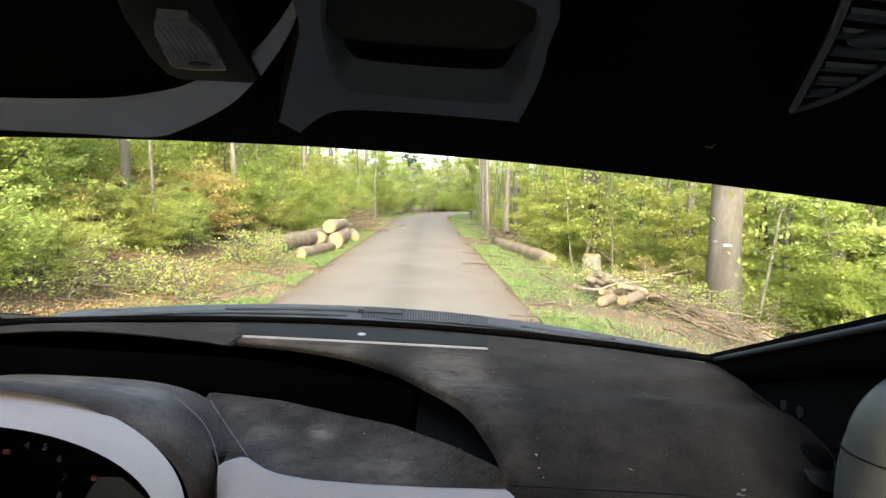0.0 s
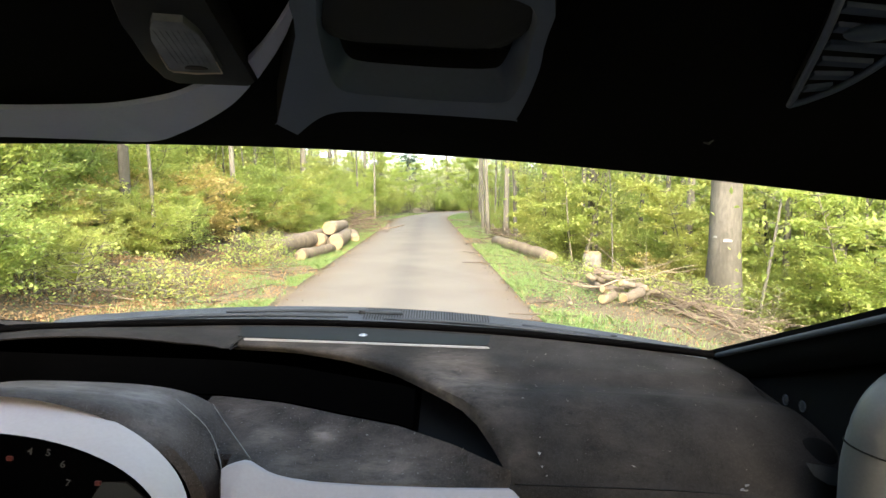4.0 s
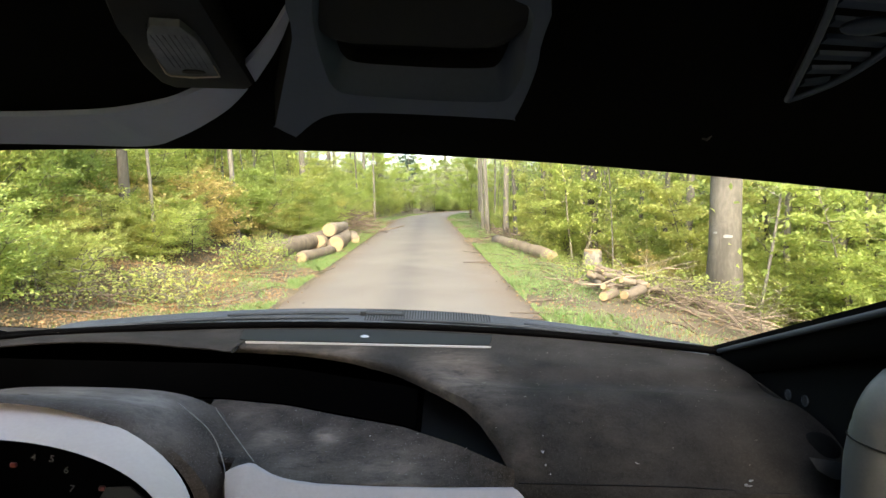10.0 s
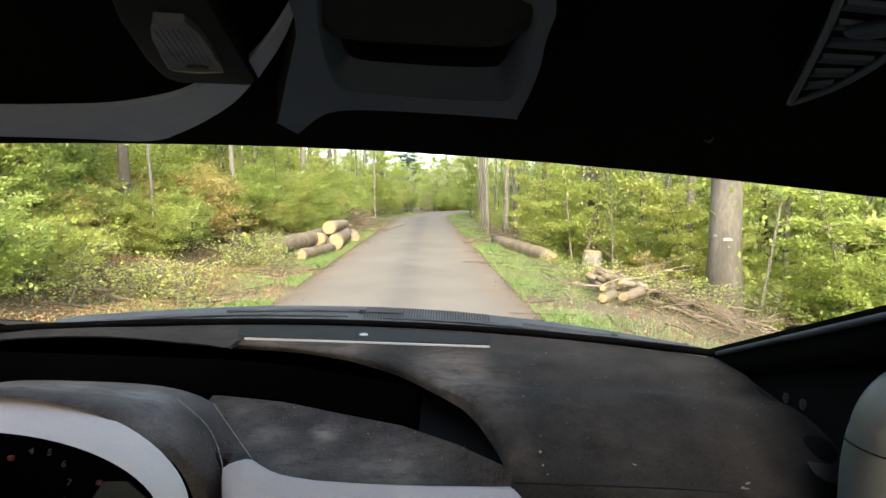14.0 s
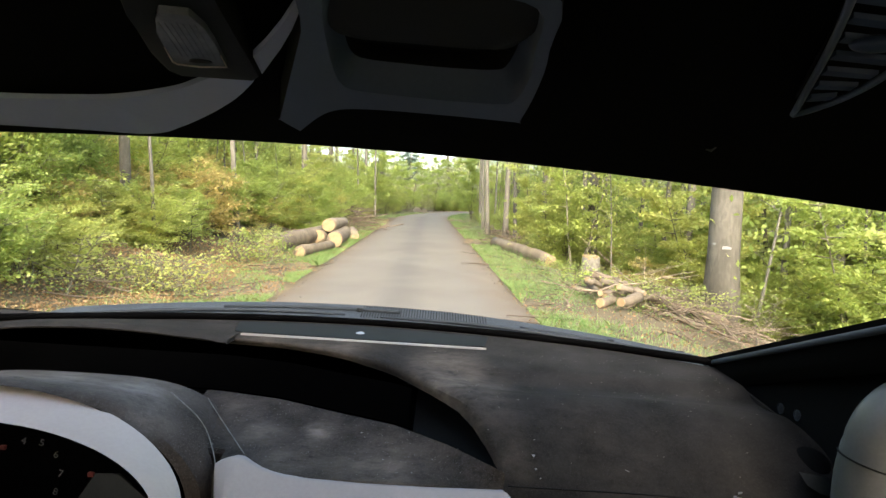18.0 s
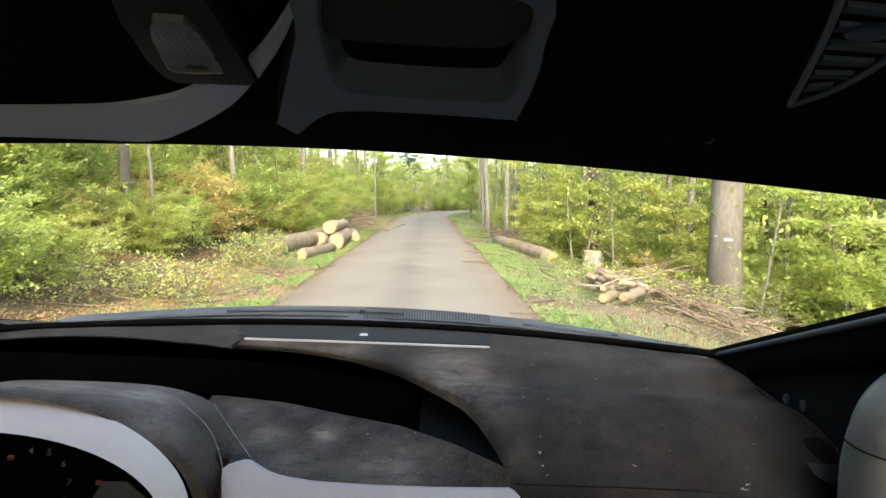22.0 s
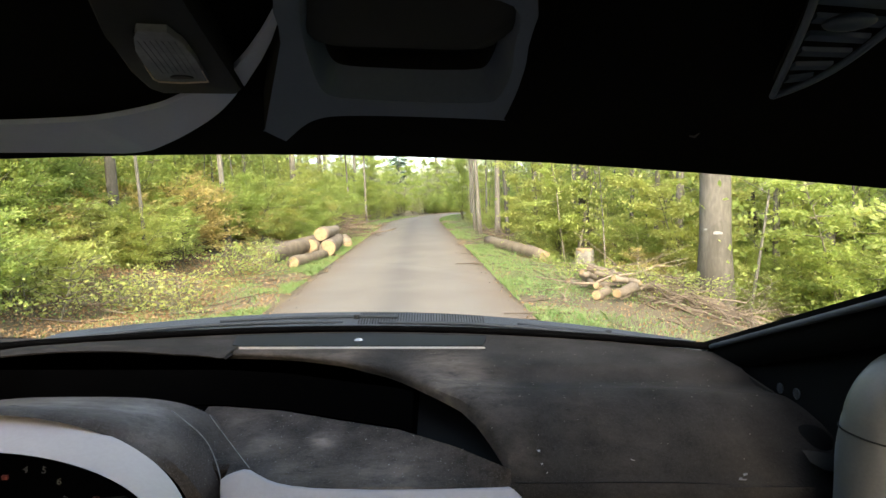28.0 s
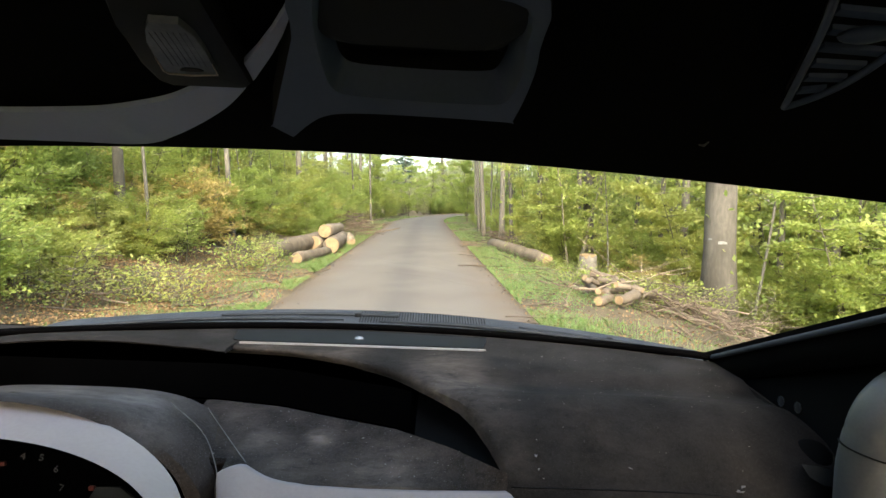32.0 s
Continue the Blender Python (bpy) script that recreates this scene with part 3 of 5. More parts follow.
cpart("bezel_ring", grid_mesh("bezel_ring", secs, M_SILVER), "broad satin silver ring round the dial", cowl)
secs = [arch(-0.53, 0.605, -0.405, 0.205, 0.1065), arch(-0.555, 0.70, -0.43, 0.26, 0.14)]
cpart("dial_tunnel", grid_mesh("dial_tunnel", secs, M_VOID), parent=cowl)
bm = bmesh.new()
bmesh.ops.create_circle(bm, cap_ends=True, segments=48, radius=1, matrix=Matrix.Translation((-0.555, 0.687, -0.475)) @ pose(0, 0, 0, 90) @ Matrix.Diagonal((0.262, 0.20, 1, 1)))
dial = cpart("dial_face", done(bm, "dial_face", M_GLOSS), "dark dial face with pale numerals", cowl)


def lettering(text, size, material):
    cu = bpy.data.curves.new("numeral", "FONT")
    cu.body, cu.size, cu.align_x, cu.align_y, cu.extrude = text, size, "CENTER", "CENTER", 0.0004
    tmp = bpy.data.objects.new("numeral", cu)
    scene.collection.objects.link(tmp)
    me = bpy.data.meshes.new_from_object(tmp.evaluated_get(bpy.context.evaluated_depsgraph_get()))
    bpy.data.objects.remove(tmp)
    me.materials.append(material)
    return me


for text, x, z in (("4", -0.544, -0.3625), ("5", -0.5195, -0.364), ("6", -0.5005, -0.3795), ("7", -0.4945, -0.406), ("8", -0.502, -0.4325)):
    ob = part("numeral", lettering(text, 0.014, M_PALE), cowl)
    ob.matrix_basis = pose(x, 0.684, z, 90, 14, 0)
for x, z in ((-0.4535, -0.4045), (-0.572, -0.3735)):
    cpart("warning_mark", box("warning_mark", (x - 0.004, 0.6825, z - 0.003), (x + 0.004, 0.6865, z + 0.003), M_RED, 0.001), parent=cowl)
cpart("info_display", prism("info_display", [(-0.447, 0.6835), (-0.415, 0.6835), (-0.368, 0.6835), (-0.368, 0.6868), (-0.415, 0.6868), (-0.473, 0.6868), (-0.473, 0.6835)], lambda x, y: -0.50, lambda x, y: interp(x, (-0.473, -0.447, -0.415, -0.368), (-0.443, -0.402, -0.402, -0.443)), M_HOUSING, 0.0), "dim dark green-grey information display", cowl)
# piping on the cowl flank and the shelf
cpart("piping", tube("piping", curve_pts([(-0.3835, 0.7575, -0.3125), (-0.3498, 0.739, -0.325), (-0.3299, 0.7322, -0.3384), (-0.3135, 0.7225, -0.354), (-0.2957, 0.697, -0.3617), (-0.2755, 0.6600, -0.3637), (-0.2675, 0.640, -0.375), (-0.2665, 0.632, -0.42)], 5), 0.0008, M_PIPING, 6), parent=cowl)
cpart("seam", tube("seam", curve_pts([(-0.348, 0.803, -0.3372), (-0.3393, 0.7931, -0.3410), (-0.3176, 0.7758, -0.3550), (-0.2779, 0.7255, -0.3599), (-0.2462, 0.6845, -0.3626)], 5), 0.0007, M_PIPING, 6), parent=shelf)

# windscreen glass with its black surround
rows = []
for s in np.linspace(0, 1, 10):
    row = []
    for k in np.linspace(-1, 1, 25):
        xb, xh = XC + 0.70 * k, -0.16 + 0.67 * k
        b = Vector((xb, base_y(xb) + 0.012, -0.284))
        h = Vector((xh, head_y(xh) + 0.012, head(xh, head_y(xh)) + 0.006))
        p = b.lerp(h, s)
        p.z += 0.03 * math.sin(math.pi * s)
        row.append(p)
    rows.append(row)
glass = cpart("windscreen", grid_mesh("windscreen", rows, M_GLASS), "clear raked windscreen")
glass.visible_shadow = False
cpart("glass_seal", tube("glass_seal", [(x, base_y(x) + 0.008, -0.2765) for x in np.linspace(-0.85, 0.532, 40)], 0.0072, M_SEAL, 8), parent=glass)

# roof lining, header edge
rows = []
for x in np.linspace(-0.80, 0.50, 40):
    yh = head_y(x)
    row = [(x, yh + 0.02, head(x, yh) + 0.02), (x, yh + 0.004, head(x, yh) + 0.002)]
    for k in range(14):
        y = yh - (yh + 1.7) * (k / 13) ** 1.7
        row.append((x, y, head(x, y)))
    rows.append(row)
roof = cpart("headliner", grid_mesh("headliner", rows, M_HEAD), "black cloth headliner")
# Pale tube stands in for light refracted at the glass edge.
cpart("header_bead", tube("header_bead", [(x, head_y(x) + 0.004, head(x, head_y(x)) + 0.0012) for x in np.linspace(-0.80, 0.50, 50)], 0.0006, M_SILVER, 5), "thin pale line for the bright glint of the glass edge", roof)
cpart("roof_panel", grid_mesh("roof_panel", [[(x, y, head(x, min(y, 0.5)) + 0.05) for y in (0.56 - 0.55 * (x + 0.16) ** 2, 0.3, 0.0, -0.8, -1.7)] for x in np.linspace(-0.80, 0.50, 16)], M_PAINT, thick=0.02))


def slab(name, outline, depth, material, top=0.0, bevel=0.003):
    return prism(name, outline, lambda x, y: head(x, y) - depth, lambda x, y: head(x, y) - top, material, bevel)


# curved grey trim on the roof, over the driver
outl = [p.xy for p in curve_pts([(-0.142, 0.394, 0), (-0.168, 0.425, 0), (-0.201, 0.455, 0), (-0.238, 0.482, 0), (-0.273, 0.498, 0), (-0.328, 0.486, 0), (-0.389, 0.468, 0), (-0.444, 0.448, 0)], 4)]
outl += [p.xy for p in curve_pts([(-0.43, 0.406, 0), (-0.401, 0.413, 0), (-0.347, 0.425, 0), (-0.307, 0.430, 0), (-0.263, 0.430, 0), (-0.212, 0.416, 0), (-0.177, 0.396, 0), (-0.16, 0.392, 0)], 4)]
visor = cpart("visor_trim", slab("visor_trim", outl, 0.015, M_TRIM, 0.011, 0.001), "curved slate-grey trim at the windscreen header")
outl = [(-0.1317, 0.361), (-0.1329, 0.3832), (-0.1219, 0.3671), (-0.1089, 0.3479), (-0.0958, 0.326), (-0.078, 0.291), (-0.06, 0.262), (-0.0893, 0.305), (-0.1019, 0.3239), (-0.1173, 0.3443)]
cpart("trim_tail", slab("trim_tail", outl, 0.015, M_TRIM, 0.011, 0.0), parent=visor)
# reading lamp
outl = [(-0.189, 0.317), (-0.197, 0.356), (-0.1965, 0.378), (-0.19, 0.385), (-0.14, 0.3855), (-0.133, 0.379), (-0.131, 0.315), (-0.128, 0.26), (-0.17, 0.26)]
lamp = cpart("reading_lamp", slab("reading_lamp", outl, 0.020, M_HOUSING), "reading lamp with a milky lens, switched off")
outl = [(-0.1642, 0.3051), (-0.148, 0.306), (-0.1442, 0.3179), (-0.1447, 0.3335), (-0.1476, 0.3584), (-0.1658, 0.3600), (-0.1798, 0.3582), (-0.1817, 0.3554), (-0.1787, 0.3391), (-0.1762, 0.3249), (-0.17, 0.312)]
cpart("lens", slab("lens", outl, 0.0245, M_LENS, 0.015, 0.0008), "milky ribbed lens", lamp)
cpart("lens_rim", tube("lens_rim", [(x, y, head(x, y) - 0.0247) for x, y in [(-0.1459, 0.345)] + outl[4:9]], [0.0003, 0.0005, 0.0007, 0.0007, 0.0006, 0.0003], M_SILVER, 6), "pale lens edge", lamp)
cpart("bulb_mount", slab("bulb_mount", [p.xy for p in curve_pts([(-0.162, 0.3545, 0), (-0.170, 0.3535, 0), (-0.166, 0.3505, 0), (-0.158, 0.3510, 0), (-0.155, 0.3535, 0)], 3, True)], 0.0252, M_HOUSING, 0.0235, 0.0), parent=lamp)
for k in range(7):
    x = -0.168 + 0.0035 * k
    cpart("lens_rib", tube("lens_rib", [(x - 0.001, 0.314, head(x, 0.314) - 0.0246), (x - 0.004, 0.348, head(x, 0.348) - 0.0246)], 0.0004, M_LENS, 4), parent=lamp)

# overhead console with a pocket
outer = curve_pts([(-0.066, 0.255, 0), (-0.084, 0.302, 0), (-0.107, 0.36, 0), (-0.130, 0.418, 0), (-0.131, 0.421, 0), (-0.121, 0.438, 0), (-0.118, 0.437, 0), (-0.1, 0.412, 0), (-0.084, 0.396, 0), (-0.062, 0.388, 0), (-0.005, 0.3795, 0), (0.046, 0.371, 0), (0.049, 0.368, 0), (0.052, 0.327, 0), (0.0505, 0.285, 0), (0.038, 0.24, 0)], 4, True)
inner = curve_pts([(-0.064, 0.265, 0), (-0.070, 0.294, 0), (-0.073, 0.334, 0), (-0.071, 0.355, 0), (-0.061, 0.3615, 0), (-0.03, 0.3605, 0), (-0.005, 0.358, 0), (0.017, 0.354, 0), (0.032, 0.350, 0), (0.041, 0.343, 0), (0.0455, 0.315, 0), (0.0435, 0.287, 0), (0.039, 0.255, 0), (0.0, 0.252, 0), (-0.04, 0.254, 0), (-0.058, 0.256, 0)], 4, True)


def ring_rows(specs):
    """Closed bands through outlines of one count: (outline, depth below the lining, inset)."""
    out = []
    for line, depth, inset in specs:
        c = sum((Vector(p) for p in line), Vector()) / len(line)
        q = [Vector(p).lerp(c, inset) for p in line]
        q.append(q[0])
        out.append([(p.x, p.y, head(p.x, p.y) - depth) for p in q])
    return out


bm = bmesh.new()
for line in (outer, inner):
    vs = [bm.verts.new((p.x, p.y, 0)) for p in line]
    for i in range(len(vs)):
        bm.edges.new((vs[i], vs[(i + 1) % len(vs)]))
bmesh.ops.triangle_fill(bm, use_beauty=True, edges=bm.edges[:])
for v in bm.verts:
    v.co.z = head(v.co.x, v.co.y) - 0.030
console = cpart("overhead_console", done(bm, "overhead_console", M_CONSOLE), "slate-grey overhead console with an open pocket")
cpart("console_side", grid_mesh("console_side", ring_rows([(outer, 0.0, 0), (outer, 0.0298, 0)]), M_BLACK), parent=console)
# lining coloured darker to stand for shade inside the pocket
cpart("pocket_lining", grid_mesh("pocket_lining", ring_rows([(inner, 0.030, 0.0), (inner, 0.027, 0.03), (inner, 0.020, 0.08), (inner, 0.012, 0.13)]), M_LINING), parent=console)
rows = ring_rows([(inner, 0.0122, 0.125), (inner, 0.004, 0.2), (inner, 0.003, 0.99)])
cpart("pocket_back", grid_mesh("pocket_back", rows, M_BLACK), parent=console)
flap = curve_pts([(-0.055, 0.235, 0), (-0.064, 0.280, 0), (-0.0685, 0.2990, 0), (-0.0591, 0.3085, 0), (-0.0268, 0.3066, 0), (0.0235, 0.2996, 0), (0.0358, 0.2880, 0), (0.0427, 0.2711, 0), (0.038, 0.235, 0)], 4)
cpart("pocket_flap", slab("pocket_flap", [p.xy for p in flap], 0.026, M_FLAP, 0.020, 0.001), "dark flap over the pocket", console)
cpart("pocket_bar", tube("pocket_bar", [(x, 0.315, head(x, 0.315) - 0.012) for x in np.linspace(-0.062, 0.035, 8)], 0.004, M_BLACK, 8), parent=console)

# pointed air grille in the roof
left = curve_pts([(0.148, 0.195, 0), (0.167, 0.233, 0), (0.178, 0.256, 0), (0.188, 0.280, 0), (0.203, 0.318, 0)], 4)
low = curve_pts([(0.203, 0.318, 0), (0.208, 0.307, 0), (0.213, 0.289, 0), (0.214, 0.265, 0), (0.210, 0.23, 0), (0.20, 0.195, 0)], 4)
grille = cpart("roof_grille", slab("roof_grille", [p.xy for p in left] + [p.xy for p in low[1:]], 0.003, M_BLACK, 0.0, 0.0), "pointed air grille with grey slats")
for nm, line in (("grille_rim", left), ("grille_rim", low)):
    cpart(nm, tube(nm, [(p.x, p.y, head(p.x, p.y) - 0.012) for p in line], 0.0019, M_CONSOLE, 8), parent=grille)
for k in range(8):
    y = 0.212 + 0.0118 * k
    x0 = interp(y, [p.y for p in left], [p.x for p in left]) + 0.007
    x1 = interp(-y, [-p.y for p in low], [p.x for p in low]) - 0.002
    pts = [(x0, y + 0.006), (x1, y - 0.001), (x1, y + 0.004), (x0, y + 0.011)]
    cpart("slat", slab("slat", pts, 0.0115, M_LINING, 0.009, 0.001), parent=grille)
bm = bmesh.new()
bmesh.ops.create_uvsphere(bm, u_segments=16, v_segments=8, radius=1, matrix=Matrix.Translation((0.194, 0.250, head(0.194, 0.250) - 0.013)) @ pose(0, 0, 0, 0, 0, -25) @ Matrix.Diagonal((0.011, 0.005, 0.004, 1)))
cpart("grille_knob", done(bm, "grille_knob", M_LINING), parent=grille)

cpart("lint", tube("lint", [(0.196, 0.405, head(0.196, 0.405) - 0.001), (0.199, 0.403, head(0.199, 0.403) - 0.002), (0.200, 0.398, head(0.2, 0.398) - 0.001)], [0.0006, 0.0011, 0.0005], M_CRUMB, 5), parent=roof)

# pillars
def pillar(side):
    rows = []
    for s in np.linspace(-0.03, 1.03, 14):
        b, h = Vector((XC + side * 0.675, 0.962, -0.282)), Vector((-0.16 + side * 0.64, 0.29, -0.004))
        p = b.lerp(h, s)
        rows.append([p + Vector((side * 0.0, 0.02, 0.012)), p + Vector((side * 0.004, 0.006, 0.002)), p + Vector((side * 0.010, -0.014, -0.016)), p + Vector((side * 0.03, -0.03, -0.026)), p + Vector((side * 0.07, -0.01, -0.02)), p + Vector((side * 0.09, 0.04, 0.0))])
    return rows


for side in (1, -1):
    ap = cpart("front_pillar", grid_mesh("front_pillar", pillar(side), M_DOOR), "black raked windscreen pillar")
    cpart("pillar_seal", tube("pillar_seal", [Vector((XC + side * 0.675, 0.962, -0.282)).lerp(Vector((-0.16 + side * 0.64, 0.29, -0.004)), s) + Vector((0, 0.003, 0.006)) for s in np.linspace(0, 1, 12)], 0.0048, M_EDGE, 10), parent=ap)

# doors: lower wall, sill, and the window frame above
for side, nm in ((1, "door"), (-1, "door")):
    x = XC + side * 0.72
    a, b = sorted((x, x + side * 0.06))
    door = cpart(nm, box(nm, (a, -0.25, -1.12), (b, 1.02, -0.335), M_BLACK, 0.01), "black door trim")
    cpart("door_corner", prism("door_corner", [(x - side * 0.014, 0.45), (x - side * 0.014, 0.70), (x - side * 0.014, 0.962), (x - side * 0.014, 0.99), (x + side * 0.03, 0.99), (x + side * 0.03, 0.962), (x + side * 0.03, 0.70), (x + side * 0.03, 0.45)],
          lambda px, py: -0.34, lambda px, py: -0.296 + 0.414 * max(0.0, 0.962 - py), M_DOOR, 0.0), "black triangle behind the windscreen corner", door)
    cpart("rear_wall_side", box("rear_wall_side", (a, -1.75, -1.12), (b, -0.25, -0.335), M_BLACK, 0.01))
    cpart("window_post", box("window_post", (a, -0.32, -0.335), (b, -0.20, 0.10), M_BLACK, 0.01))
    cpart("window_post", box("window_post", (a, -1.75, -0.335), (b, -1.40, 0.10), M_BLACK, 0.01))
    cpart("roof_rail", box("roof_rail", (a - 0.02, -1.75, 0.04), (b + 0.02, 0.20, 0.13), M_BLACK, 0.01))
    edge = [(-1.80, -1.05), (-1.84, -0.80), (-1.80, -0.44), (-0.6, -0.40), (1.05, -0.42), (1.50, -0.46), (1.95, -0.58), (2.06, -0.75), (2.04, -1.08)]
    for cy in (1.52, -1.15):
        edge += [(cy + 0.37 * math.cos(t), -0.99 + 0.37 * math.sin(t)) for t in np.linspace(-0.45, math.pi + 0.45, 15)]
    bm = bmesh.new()
    inner = [bm.verts.new((x + side * 0.062, y, z)) for y, z in edge]
    outer = [bm.verts.new((x + side * (0.10 + 0.025 * math.sin(max(0.0, min(1.0, (z + 1.2) / 0.8)) * math.pi)), y, z)) for y, z in edge]
    bm.faces.new(inner)
    bm.faces.new(outer[::-1])
    for k in range(len(edge)):
        q = (k + 1) % len(edge)
        bm.faces.new((inner[k], outer[k], outer[q], inner[q]))
    bmesh.ops.triangulate(bm, faces=[f for f in bm.faces if len(f.verts) > 4])
    cpart("body_side", done(bm, "body_side", M_PAINT))
    for cy in (1.52, -1.15):
        cx = x + side * 0.02
        ring = [(0.20, -0.09), (0.28, -0.10), (0.305, -0.07), (0.31, 0.0), (0.305, 0.07), (0.28, 0.10), (0.20, 0.09)]
        rows = [[(cx + w, cy + r * math.cos(t), -0.985 + r * math.sin(t)) for r, w in ring] for t in np.linspace(0, 2 * math.pi, 33)]
        wheel = cpart("wheel", grid_mesh("wheel", rows, M_RUBBER), "black tyre on a silver rim")
        rows = [[(cx + side * w, cy + r * math.cos(t), -0.985 + r * math.sin(t)) for r, w in ((0.205, 0.085), (0.19, 0.075), (0.15, 0.06 + 0.012 * math.cos(5 * t)), (0.06, 0.075), (0.001, 0.078))] for t in np.linspace(0, 2 * math.pi, 61)]
        cpart("rim", grid_mesh("rim", rows, M_STRIP), "silver wheel rim", wheel)
for y, z in ((0.807, -0.3027), (0.7686, -0.2976)):
    bm = bmesh.new()
    bmesh.ops.create_uvsphere(bm, u_segments=14, v_segments=8, radius=1, matrix=Matrix.Translation((0.5555, y, z + 0.004)) @ Matrix.Diagonal((0.0015, 0.007, 0.0085, 1)))
    cap = cpart("screw_cap", done(bm, "screw_cap", M_HOUSING), "small round dark screw cap with a worn rim")
    cpart("rim", tube("rim", [(0.5540, y + 0.0066 * math.cos(a), z + 0.004 + 0.0080 * math.sin(a)) for a in np.linspace(0, 2 * math.pi, 25)], 0.0007, M_EDGE, 5), "worn grey rim", cap)
# grab handle by the passenger's door
pts = curve_pts([(0.522, 0.585, -0.46), (0.516, 0.58, -0.36), (0.511, 0.575, -0.28), (0.522, 0.57, -0.221), (0.556, 0.565, -0.194), (0.62, 0.56, -0.188)], 6)
handle = cpart("grab_handle", tube("grab_handle", pts, [0.036] * len(pts), M_HANDLE, 24), "thick grey curved grab handle")
k = min(range(len(pts)), key=lambda i: abs(pts[i].z + 0.266))
u, w = Vector((1, 0, -0.12)), Vector((0, 1, 0))
cpart("handle_joint", tube("handle_joint", [pts[k] + (u * math.cos(a) + w * math.sin(a)) * 0.0363 for a in np.linspace(0, 2 * math.pi, 41)], 0.0011, M_BLACK, 6), parent=handle)

cpart("front_bumper", box("front_bumper", (-0.94, 2.02, -1.12), (0.64, 2.14, -0.74), M_PAINT, 0.045), "dark painted front bumper")
cpart("rear_bumper", box("rear_bumper", (-0.94, -1.92, -1.10), (0.64, -1.80, -0.72), M_PAINT, 0.045), "dark painted rear bumper")
cpart("tailgate", box("tailgate", (-0.90, -1.84, -0.72), (0.60, -1.80, -0.30), M_PAINT, 0.015), "dark painted tailgate below the rear window")
cpart("dash_filler", box("dash_filler", (0.525, 0.66, -0.60), (0.575, 1.0, -0.36), M_SEAL, 0.004))
# round side vent at the dash end
bm = bmesh.new()
bmesh.ops.create_uvsphere(bm, u_segments=24, v_segments=12, radius=1, matrix=Matrix.Translation((0.528, 0.692, dash_top(0.515, 0.692) - 0.001)) @ pose(0, 0, 0, 44, 0, 0) @ Matrix.Diagonal((0.025, 0.021, 0.004, 1)))
vent = cpart("side_vent", done(bm, "side_vent", M_DOOR), "round black side vent at the dash end")
outl = [(0.468, -0.3145), (0.490, -0.3170), (0.511, -0.3212), (0.5169, -0.345), (0.4986, -0.3416), (0.480, -0.3310)]
bm = bmesh.new()
lo, hi = [bm.verts.new((x, 0.632, z)) for x, z in outl], [bm.verts.new((x * 1.06, 0.670, z * 1.06)) for x, z in outl]
bm.faces.new(lo)
bm.faces.new(hi[::-1])
for k in range(6):
    bm.faces.new((lo[k], hi[k], hi[(k + 1) % 6], lo[(k + 1) % 6]))
cpart("vent_trim", done(bm, "vent_trim", M_EDGE), "grey trim below the side vent", vent)
# rest of the shell: floor, rear wall, bulkhead, bonnet
cpart("floor_pan", box("floor_pan", (-0.93, -1.75, -1.16), (0.63, 1.2, -1.12), M_BLACK, 0.0))
cpart("rear_wall", box("rear_wall", (-0.93, -1.80, -1.16), (0.63, -1.75, -0.30), M_BLACK, 0.0))
cpart("bulkhead", box("bulkhead", (-0.86, 1.135, -1.12), (0.56, 1.16, -0.31), M_BLACK, 0.0))
rows = [[(x, y, interp(y, (1.27, 1.5, 1.9, 2.05), (-0.315, -0.345, -0.47, -0.75)) - 0.10 * (x - XC) ** 2) for y in np.linspace(1.27, 2.05, 12)] for x in np.linspace(-0.88, 0.58, 20)]
cpart("bonnet", grid_mesh("bonnet", rows, M_PAINT, thick=0.01), "dark bonnet sloping away below the windscreen")


# scuttle panel, louvres and wipers
def scuttle_z(x, y):
    top = -0.262 - (0.062 if x > XC else 0.045) * (x - XC) ** 2 - 0.010 * max(0.0, abs(x - XC + 0.02) - 0.20) - 0.30 * max(0.0, -0.79 - x)
    return interp(y, (1.0, 1.09, 1.17, 1.21, 1.27), (-0.292, -0.290, top - 0.009, top, top - 0.05))


def along(x, y):
    return (x, y - 0.24 * (x - XC) ** 2, scuttle_z(x, y))


rows = [[along(x, y) for y in (1.115, 1.14, 1.16, 1.18, 1.20, 1.21, 1.23, 1.27)] for x in np.linspace(-0.86, 0.56, 50)]
scuttle = cpart("scuttle_panel", grid_mesh("scuttle_panel", rows, M_SCUTTLE), "weathered blue-grey scuttle panel below the windscreen")
for k in range(46):
    x = -0.165 + 0.0062 * k
    p, q = Vector(along(x, 1.150)), Vector(along(x, 1.208))
    v, f = tube_geo([p + Vector((0, 0, 0.001)), q + Vector((0, 0, 0.001))], [0.0011, 0.0011], 4)
    cpart("louvre", mesh_ob("louvre", v, f, M_RUBBER), parent=scuttle)
for x0, x1, y in ((-0.80, -0.20, 1.155), (-0.12, 0.44, 1.15)):
    pts = [Vector(along(x, y)) + Vector((0, 0, 0.004 + 0.002 * math.sin(9 * x))) for x in np.linspace(x0, x1, 16)]
    w = cpart("wiper", tube("wiper", pts, [0.0042 - 0.0025 * abs(k / 7.5 - 1) ** 3 for k in range(16)], M_WIPER, 8), "black wiper lying on the scuttle")
    arm = [Vector(along(x, y + 0.025)) + Vector((0, 0, 0.003)) for x in np.linspace(x0 * 0.45 + x1 * 0.55, x1 + 0.12, 10)]
    cpart("wiper_arm", tube("wiper_arm", arm, [0.003 + 0.002 * k / 9 for k in range(10)], M_WIPER, 8), parent=w)
